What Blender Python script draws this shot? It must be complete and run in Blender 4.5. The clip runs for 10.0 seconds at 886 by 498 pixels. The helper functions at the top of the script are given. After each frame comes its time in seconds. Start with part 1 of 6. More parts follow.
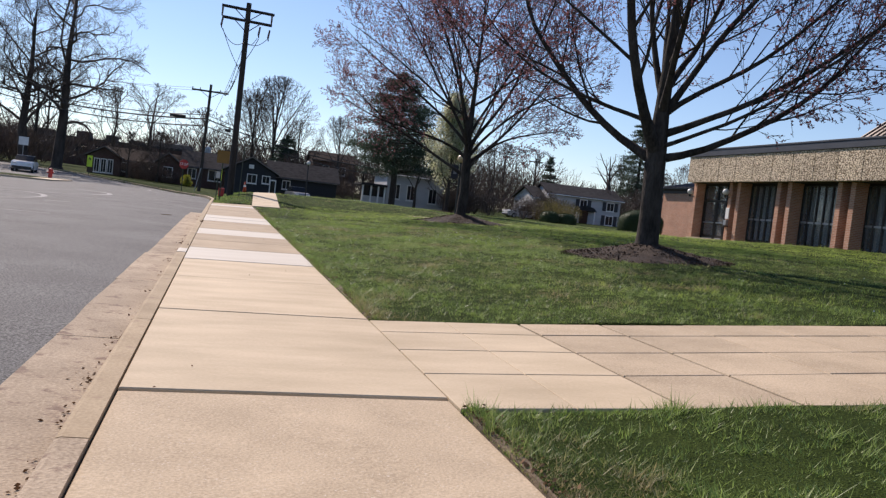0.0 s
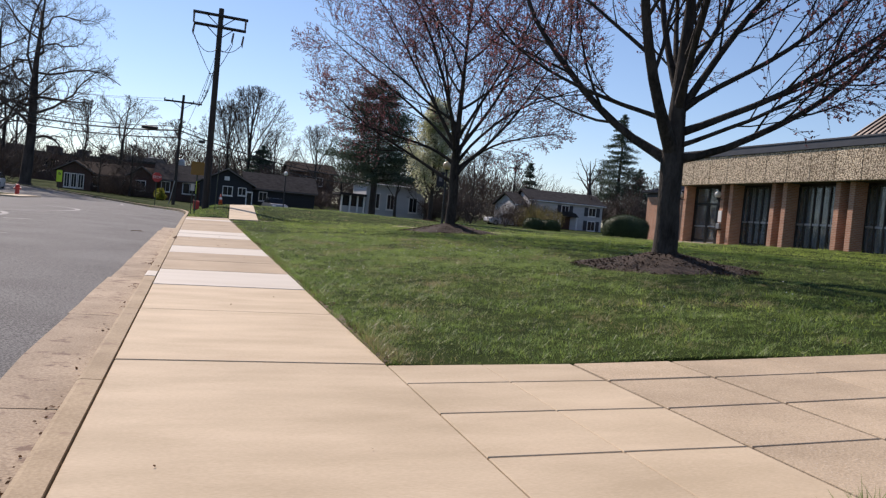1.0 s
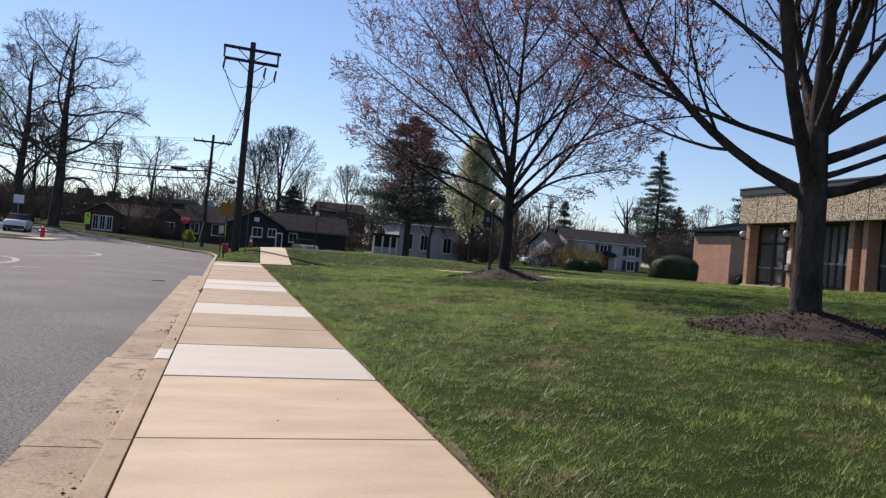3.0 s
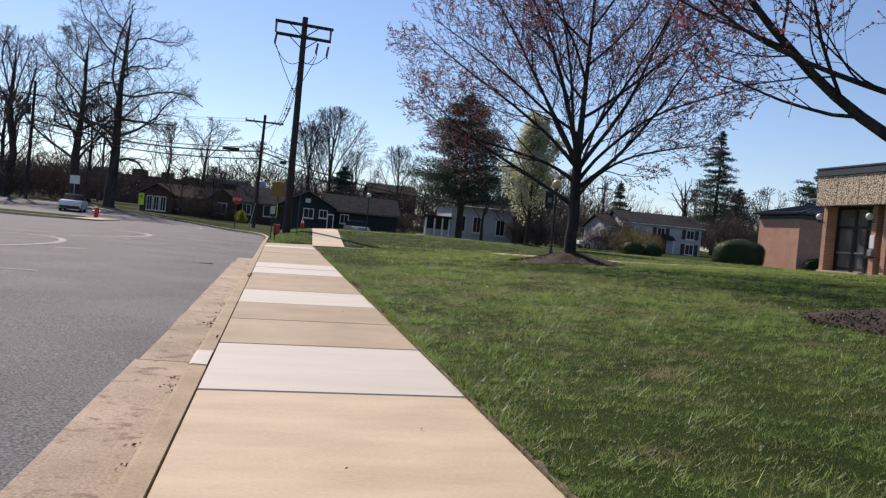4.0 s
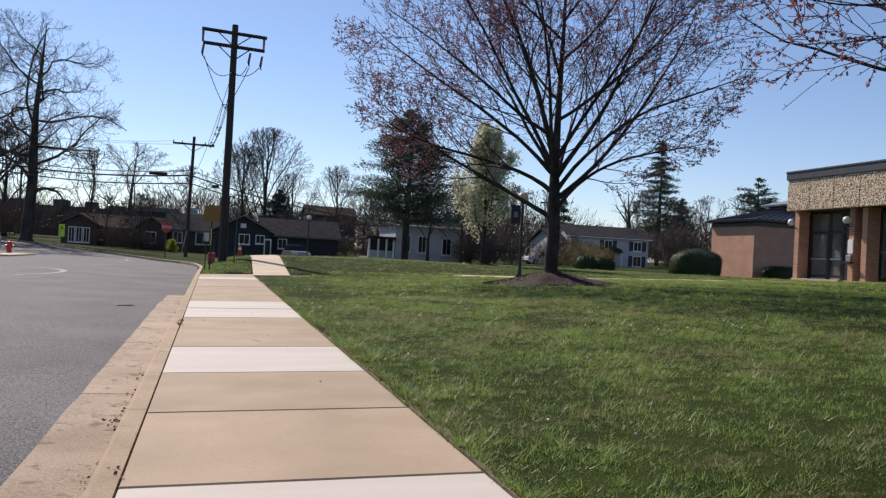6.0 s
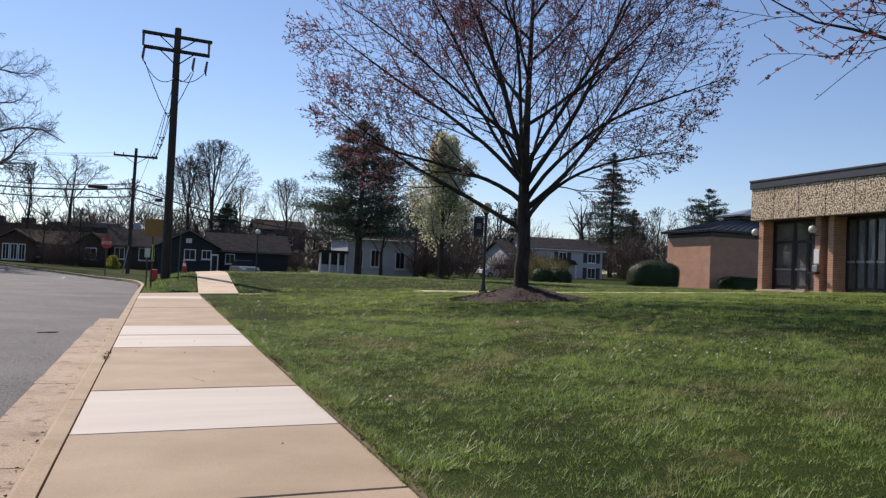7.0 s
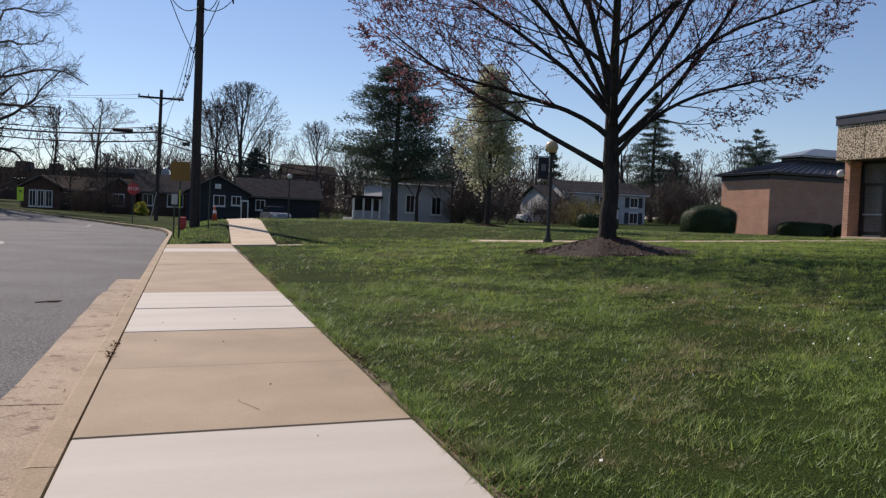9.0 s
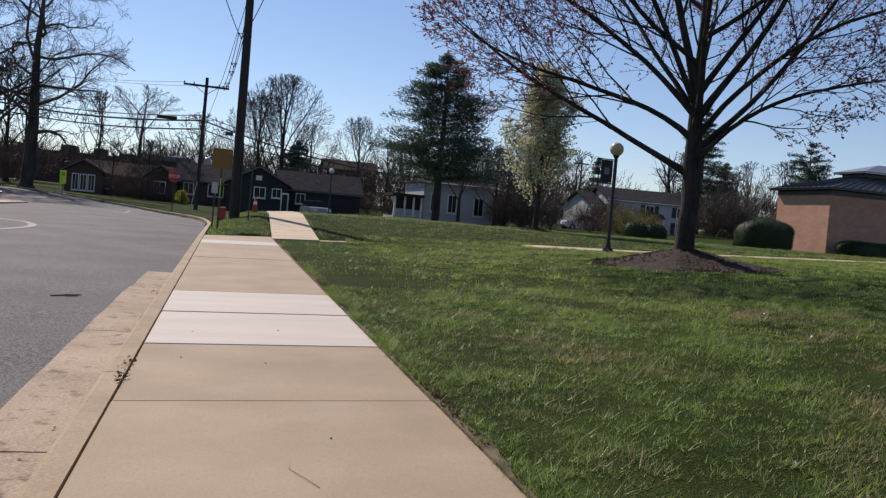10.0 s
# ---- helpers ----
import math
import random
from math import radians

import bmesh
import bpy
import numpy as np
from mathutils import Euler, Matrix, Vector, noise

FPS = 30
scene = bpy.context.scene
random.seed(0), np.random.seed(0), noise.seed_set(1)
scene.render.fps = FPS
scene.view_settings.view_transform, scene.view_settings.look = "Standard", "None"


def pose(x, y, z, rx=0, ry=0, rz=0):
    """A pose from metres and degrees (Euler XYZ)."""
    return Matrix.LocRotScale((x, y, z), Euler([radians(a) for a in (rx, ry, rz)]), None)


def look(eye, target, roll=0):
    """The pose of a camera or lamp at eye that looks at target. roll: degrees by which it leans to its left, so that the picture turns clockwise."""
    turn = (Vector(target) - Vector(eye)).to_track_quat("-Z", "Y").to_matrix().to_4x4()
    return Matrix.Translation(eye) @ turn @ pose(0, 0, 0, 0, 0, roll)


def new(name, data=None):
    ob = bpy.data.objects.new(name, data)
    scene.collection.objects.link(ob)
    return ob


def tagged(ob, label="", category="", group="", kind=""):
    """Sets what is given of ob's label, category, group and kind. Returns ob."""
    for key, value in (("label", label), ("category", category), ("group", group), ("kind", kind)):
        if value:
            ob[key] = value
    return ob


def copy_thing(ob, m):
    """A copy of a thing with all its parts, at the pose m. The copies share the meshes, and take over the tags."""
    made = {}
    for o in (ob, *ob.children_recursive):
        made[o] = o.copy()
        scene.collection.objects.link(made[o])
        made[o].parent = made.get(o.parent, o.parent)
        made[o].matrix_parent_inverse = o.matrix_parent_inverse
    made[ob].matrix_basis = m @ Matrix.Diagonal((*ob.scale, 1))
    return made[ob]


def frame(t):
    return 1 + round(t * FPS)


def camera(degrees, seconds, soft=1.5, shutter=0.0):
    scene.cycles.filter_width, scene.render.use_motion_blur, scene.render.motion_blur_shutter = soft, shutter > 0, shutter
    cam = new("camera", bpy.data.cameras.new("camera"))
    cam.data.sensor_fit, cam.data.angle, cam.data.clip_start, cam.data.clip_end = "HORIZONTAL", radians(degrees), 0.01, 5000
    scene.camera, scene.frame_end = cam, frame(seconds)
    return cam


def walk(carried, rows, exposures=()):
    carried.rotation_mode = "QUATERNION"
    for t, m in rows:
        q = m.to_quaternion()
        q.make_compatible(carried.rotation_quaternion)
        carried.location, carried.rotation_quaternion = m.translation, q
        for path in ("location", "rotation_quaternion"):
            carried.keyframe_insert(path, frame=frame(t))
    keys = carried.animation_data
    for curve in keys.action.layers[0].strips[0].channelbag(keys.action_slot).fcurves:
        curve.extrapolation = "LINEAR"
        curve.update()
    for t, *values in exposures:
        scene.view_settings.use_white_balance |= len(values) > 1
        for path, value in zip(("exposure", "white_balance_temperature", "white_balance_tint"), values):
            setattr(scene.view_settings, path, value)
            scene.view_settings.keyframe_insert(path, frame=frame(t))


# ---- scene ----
# ---------------------------------------------------------------- camera
cam = camera(56.0, 10.0, soft=1.3)
PATH = [
    (0, (0.425, -3.354, 1.095), (0.947, -1.425, 1.005), 6.6),
    (0.2, (0.423, -3.035, 1.084), (0.902, -1.099, 0.939), 6.8),
    (0.5, (0.42, -2.557, 1.068), (0.899, -0.62, 0.938), 7.1),
    (0.7, (0.426, -2.219, 1.078), (1.001, -0.307, 0.963), 6.4),
    (0.8, (0.429, -2.05, 1.083), (1.025, -0.143, 0.988), 6.1),
    (1, (0.435, -1.712, 1.093), (1.006, 0.204, 1.028), 5.4),
    (1.2, (0.418, -1.413, 1.1), (0.904, 0.527, 1.046), 5.7),
    (1.3, (0.41, -1.263, 1.104), (0.846, 0.688, 1.057), 5.8),
    (1.5, (0.393, -0.964, 1.111), (0.777, 0.998, 1.087), 5.8),
    (1.7, (0.396, -0.604, 1.135), (0.811, 1.352, 1.135), 5.5),
    (1.8, (0.397, -0.424, 1.146), (0.871, 1.519, 1.16), 5.0),
    (2, (0.4, -0.064, 1.17), (0.991, 1.846, 1.222), 4.1),
    (2.2, (0.403, 0.224, 1.179), (0.987, 2.135, 1.244), 5.3),
    (2.3, (0.404, 0.367, 1.183), (0.931, 2.296, 1.243), 5.5),
    (2.5, (0.407, 0.655, 1.192), (0.845, 2.606, 1.231), 6.3),
    (2.7, (0.41, 0.975, 1.2), (0.847, 2.926, 1.224), 6.0),
    (3.25, (0.422, 1.814, 1.215), (0.967, 3.738, 1.239), 4.6),
    (3.8, (0.435, 2.652, 1.23), (0.858, 4.607, 1.218), 5.5),
    (4, (0.424, 3.058, 1.185), (0.815, 5.02, 1.154), 5.4),
    (4.2, (0.412, 3.448, 1.201), (0.844, 5.401, 1.195), 5.5),
    (4.3, (0.407, 3.644, 1.209), (0.88, 5.587, 1.221), 5.2),
    (4.5, (0.395, 4.034, 1.225), (0.937, 5.958, 1.282), 4.5),
    (4.7, (0.374, 4.322, 1.217), (0.887, 6.254, 1.283), 4.3),
    (4.8, (0.363, 4.466, 1.213), (0.842, 6.407, 1.265), 3.9),
    (5, (0.342, 4.754, 1.205), (0.771, 6.708, 1.232), 3.5),
    (5.2, (0.33, 5.1, 1.22), (0.789, 7.047, 1.213), 3.0),
    (5.75, (0.353, 6.059, 1.21), (0.914, 7.978, 1.245), 2.9),
    (6.3, (0.375, 7.018, 1.2), (0.875, 8.954, 1.218), 3.4),
    (6.5, (0.397, 7.38, 1.244), (0.969, 9.296, 1.278), 2.8),
    (6.7, (0.435, 7.707, 1.24), (1.12, 9.585, 1.311), 2.7),
    (6.8, (0.455, 7.87, 1.238), (1.178, 9.733, 1.328), 2.5),
    (7, (0.493, 8.197, 1.234), (1.139, 10.089, 1.299), 2.5),
    (7.2, (0.499, 8.539, 1.213), (1.06, 10.459, 1.212), 2.7),
    (7.3, (0.503, 8.71, 1.202), (1.032, 10.638, 1.178), 3.0),
    (7.5, (0.509, 9.052, 1.181), (1.032, 10.982, 1.14), 4.6),
    (7.7, (0.53, 9.39, 1.207), (1.106, 11.305, 1.169), 3.3),
    (7.8, (0.541, 9.558, 1.221), (1.15, 11.463, 1.19), 3.0),
    (8, (0.562, 9.896, 1.247), (1.203, 11.79, 1.237), 2.8),
    (8.2, (0.551, 10.178, 1.249), (1.139, 12.09, 1.238), 3.0),
    (8.3, (0.546, 10.319, 1.25), (1.086, 12.244, 1.226), 2.9),
    (8.5, (0.535, 10.601, 1.252), (1.003, 12.545, 1.209), 3.8),
    (8.7, (0.533, 10.953, 1.269), (1.01, 12.894, 1.204), 2.9),
    (8.8, (0.533, 11.129, 1.277), (1.032, 13.065, 1.215), 2.8),
    (9, (0.531, 11.481, 1.294), (1.121, 13.391, 1.224), 2.3),
    (9.2, (0.541, 11.779, 1.302), (1.207, 13.664, 1.246), 2.5),
    (9.3, (0.547, 11.928, 1.306), (1.162, 13.83, 1.256), 3.0),
    (9.5, (0.557, 12.226, 1.314), (1.034, 14.167, 1.243), 4.3),
    (9.7, (0.545, 12.587, 1.29), (0.909, 14.552, 1.217), 4.1),
    (9.8, (0.539, 12.767, 1.277), (0.896, 14.733, 1.194), 4.1),
    (10, (0.527, 13.128, 1.253), (1.036, 15.061, 1.181), 4.9),
]
walk(cam, [(t, look(eye, target, roll)) for t, eye, target, roll in PATH], exposures=[(t_, e_, 6760, 20) for t_, e_ in ((0, 0.08), (0.5, 0.03), (1, 0.03), (1.5, -0.15), (2, -0.2), (2.5, 0.0), (4, 0.0), (4.5, -0.08), (5, -0.03), (6.5, 0.0), (7, 0.0), (7.5, -0.05), (8, -0.1), (8.5, 0.0), (9, -0.22), (9.5, -0.05), (10, -0.2))])

# ---------------------------------------------------------------- light
SUN_DIR = Vector((-0.34, 0.96, 0.83)).normalized()
SUN_EL = math.asin(SUN_DIR.z)
SUN_AZ = math.atan2(SUN_DIR.x, SUN_DIR.y)
world = bpy.data.worlds.new("sky")
scene.world = world
world.use_nodes = True
wn = world.node_tree.nodes
sky = wn.new("ShaderNodeTexSky")
sky.sky_type = "NISHITA"
sky.sun_disc = False
sky.sun_elevation = SUN_EL
sky.sun_rotation = SUN_AZ
sky.altitude = 50
sky.air_density = 1.0
sky.dust_density = 0.08
sky.ozone_density = 4.6
wn["Background"].inputs["Strength"].default_value = 0.121
world.node_tree.links.new(sky.outputs["Color"], wn["Background"].inputs["Color"])
sun_data = bpy.data.lights.new("sun", "SUN")
sun_data.energy = 5.0
sun_data.angle = radians(0.55)
sun_data.color = (1.0, 0.93, 0.82)
sun = new("sun", sun_data)
sun.matrix_world = look(SUN_DIR * 60, (0, 0, 0))


# ---------------------------------------------------------------- materials
def material(name, low, high, scale=3.0, fine=40.0, rough=0.8, bump=0.3, fine_mix=0.35, metal=0.0, vary=0.0,
             spots=None, spot_scale=6.0, spot_size=0.3, stretch=(1, 1, 1), bump_dist=0.01, spec=0.5, edge=0.14):
    """Two-scale noise between two colours, with optional spots, relief and a shift for each object."""
    m = bpy.data.materials.new(name)
    m.use_nodes = True
    nt = m.node_tree
    n, ln = nt.nodes, nt.links.new
    b = n["Principled BSDF"]
    b.inputs["Roughness"].default_value = rough
    b.inputs["Metallic"].default_value = metal
    b.inputs["Specular IOR Level"].default_value = spec
    tc = n.new("ShaderNodeNewGeometry").outputs["Position"]
    mp = n.new("ShaderNodeMapping")
    mp.inputs["Scale"].default_value = stretch
    ln(tc, mp.inputs["Vector"])
    a = n.new("ShaderNodeTexNoise")
    a.inputs["Scale"].default_value = scale
    a.inputs["Detail"].default_value = 5
    c = n.new("ShaderNodeTexNoise")
    c.inputs["Scale"].default_value = fine
    c.inputs["Detail"].default_value = 4
    ln(mp.outputs["Vector"], a.inputs["Vector"])
    ln(mp.outputs["Vector"], c.inputs["Vector"])
    mix = n.new("ShaderNodeMix")
    mix.data_type = "FLOAT"
    mix.inputs[0].default_value = fine_mix
    ln(a.outputs["Fac"], mix.inputs[2])
    ln(c.outputs["Fac"], mix.inputs[3])
    ramp = n.new("ShaderNodeValToRGB")
    ramp.color_ramp.elements[0].position = 0.5 - edge
    ramp.color_ramp.elements[1].position = 0.5 + edge
    ramp.color_ramp.elements[0].color = (*low, 1)
    ramp.color_ramp.elements[1].color = (*high, 1)
    ln(mix.outputs[0], ramp.inputs["Fac"])
    col = ramp.outputs["Color"]
    if spots:
        v = n.new("ShaderNodeTexNoise")
        v.inputs["Scale"].default_value = spot_scale
        v.inputs["Detail"].default_value = 6
        v.inputs["Roughness"].default_value = 0.65
        ln(mp.outputs["Vector"], v.inputs["Vector"])
        r2 = n.new("ShaderNodeValToRGB")
        r2.color_ramp.elements[0].position = 1 - spot_size - 0.04
        r2.color_ramp.elements[1].position = 1 - spot_size + 0.04
        ln(v.outputs["Fac"], r2.inputs["Fac"])
        mx = n.new("ShaderNodeMix")
        mx.data_type = "RGBA"
        ln(r2.outputs["Color"], mx.inputs[0])
        ln(col, mx.inputs[6])
        mx.inputs[7].default_value = (*spots, 1)
        col = mx.outputs[2]
    if vary:
        oi = n.new("ShaderNodeObjectInfo")
        mr = n.new("ShaderNodeMapRange")
        mr.inputs[3].default_value = 1 - vary
        mr.inputs[4].default_value = 1 + vary
        ln(oi.outputs["Random"], mr.inputs[0])
        hs = n.new("ShaderNodeHueSaturation")
        ln(mr.outputs[0], hs.inputs["Value"])
        ln(col, hs.inputs["Color"])
        col = hs.outputs["Color"]
    ln(col, b.inputs["Base Color"])
    if bump:
        bp = n.new("ShaderNodeBump")
        bp.inputs["Strength"].default_value = bump
        bp.inputs["Distance"].default_value = bump_dist
        ln(c.outputs["Fac"], bp.inputs["Height"])
        ln(bp.outputs["Normal"], b.inputs["Normal"])
    return m


def leaf_material(name, low, high, translucent=0.35, rough=0.6, patch=0.9, dry=None, own=0.5):
    """Leaf or blade colour that changes from piece to piece, and lets some light through."""
    m = bpy.data.materials.new(name)
    m.use_nodes = True
    nt = m.node_tree
    n, ln = nt.nodes, nt.links.new
    b = n["Principled BSDF"]
    b.inputs["Roughness"].default_value = rough
    b.inputs["Specular IOR Level"].default_value = 0.3
    geo = n.new("ShaderNodeNewGeometry")
    ramp = n.new("ShaderNodeValToRGB")
    ramp.color_ramp.elements[0].color = (*low, 1)
    ramp.color_ramp.elements[1].color = (*high, 1)
    big = n.new("ShaderNodeTexNoise")
    big.inputs["Scale"].default_value = patch
    big.inputs["Detail"].default_value = 6
    ln(geo.outputs["Position"], big.inputs["Vector"])
    mixf = n.new("ShaderNodeMix")
    mixf.data_type = "FLOAT"
    mixf.inputs[0].default_value = own
    ln(geo.outputs["Random Per Island"], mixf.inputs[2])
    st = n.new("ShaderNodeMapRange")
    st.inputs[1].default_value = 0.37
    st.inputs[2].default_value = 0.63
    ln(big.outputs["Fac"], st.inputs[0])
    ln(st.outputs[0], mixf.inputs[3])
    ln(mixf.outputs[0], ramp.inputs["Fac"])
    col = ramp.outputs["Color"]
    if dry:
        big.inputs["Roughness"].default_value = 0.72
        big.inputs["Detail"].default_value = 8
        worn = n.new("ShaderNodeTexNoise")
        worn.inputs["Scale"].default_value = 0.75
        worn.inputs["Detail"].default_value = 7
        worn.inputs["Roughness"].default_value = 0.66
        ln(geo.outputs["Position"], worn.inputs["Vector"])
        sum_ = n.new("ShaderNodeMath")
        sum_.operation = "MULTIPLY_ADD"
        sum_.inputs[1].default_value = 0.16
        ln(geo.outputs["Random Per Island"], sum_.inputs[0])
        ln(worn.outputs["Fac"], sum_.inputs[2])
        step = n.new("ShaderNodeMapRange")
        step.inputs[1].default_value = 0.62
        step.inputs[2].default_value = 0.74
        ln(sum_.outputs[0], step.inputs[0])
        dm = n.new("ShaderNodeMix")
        dm.data_type = "RGBA"
        ln(step.outputs[0], dm.inputs[0])
        ln(col, dm.inputs[6])
        dm.inputs[7].default_value = (*dry, 1)
        col = dm.outputs[2]
    ln(col, b.inputs["Base Color"])
    tr = n.new("ShaderNodeBsdfTranslucent")
    ln(col, tr.inputs["Color"])
    mx = n.new("ShaderNodeMixShader")
    mx.inputs[0].default_value = translucent
    ln(b.outputs[0], mx.inputs[1])
    ln(tr.outputs[0], mx.inputs[2])
    ln(mx.outputs[0], n["Material Output"].inputs["Surface"])
    return m


def plain(name, colour, rough=0.6, metal=0.0, spec=0.5):
    return material(name, [c * 0.85 for c in colour], [min(1, c * 1.12) for c in colour], scale=1.5, fine=25, rough=rough,
                    metal=metal, bump=0.08, spec=spec)


def glass_material(name, tint):
    m = bpy.data.materials.new(name)
    m.use_nodes = True
    b = m.node_tree.nodes["Principled BSDF"]
    b.inputs["Base Color"].default_value = (*tint, 1)
    b.inputs["Roughness"].default_value = 0.02
    b.inputs["Transmission Weight"].default_value = 0.85
    b.inputs["IOR"].default_value = 1.45
    return m


def brick_material(name, a, b_, mortar):
    m = bpy.data.materials.new(name)
    m.use_nodes = True
    n, ln = m.node_tree.nodes, m.node_tree.links.new
    p = n["Principled BSDF"]
    p.inputs["Roughness"].default_value = 0.9
    geo = n.new("ShaderNodeNewGeometry")
    sep = n.new("ShaderNodeSeparateXYZ")
    ln(geo.outputs["Position"], sep.inputs[0])
    add = n.new("ShaderNodeMath")
    ln(sep.outputs["X"], add.inputs[0])
    ln(sep.outputs["Y"], add.inputs[1])
    com = n.new("ShaderNodeCombineXYZ")
    ln(add.outputs[0], com.inputs["X"])
    ln(sep.outputs["Z"], com.inputs["Y"])
    br = n.new("ShaderNodeTexBrick")
    br.inputs["Scale"].default_value = 1.0
    br.inputs["Brick Width"].default_value = 0.215
    br.inputs["Row Height"].default_value = 0.075
    br.inputs["Mortar Size"].default_value = 0.009
    br.inputs["Color1"].default_value = (*a, 1)
    br.inputs["Color2"].default_value = (*b_, 1)
    br.inputs["Mortar"].default_value = (*mortar, 1)
    ln(com.outputs[0], br.inputs["Vector"])
    no = n.new("ShaderNodeTexNoise")
    no.inputs["Scale"].default_value = 1.2
    no.inputs["Detail"].default_value = 6
    ln(geo.outputs["Position"], no.inputs["Vector"])
    mr = n.new("ShaderNodeMapRange")
    mr.inputs[3].default_value = 0.75
    mr.inputs[4].default_value = 1.25
    ln(no.outputs["Fac"], mr.inputs[0])
    hs = n.new("ShaderNodeHueSaturation")
    ln(mr.outputs[0], hs.inputs["Value"])
    ln(br.outputs["Color"], hs.inputs["Color"])
    ln(hs.outputs[0], p.inputs["Base Color"])
    bp = n.new("ShaderNodeBump")
    bp.inputs["Strength"].default_value = 0.5
    bp.inputs["Distance"].default_value = 0.01
    bp.invert = True
    ln(br.outputs["Fac"], bp.inputs["Height"])
    ln(bp.outputs[0], p.inputs["Normal"])
    return m


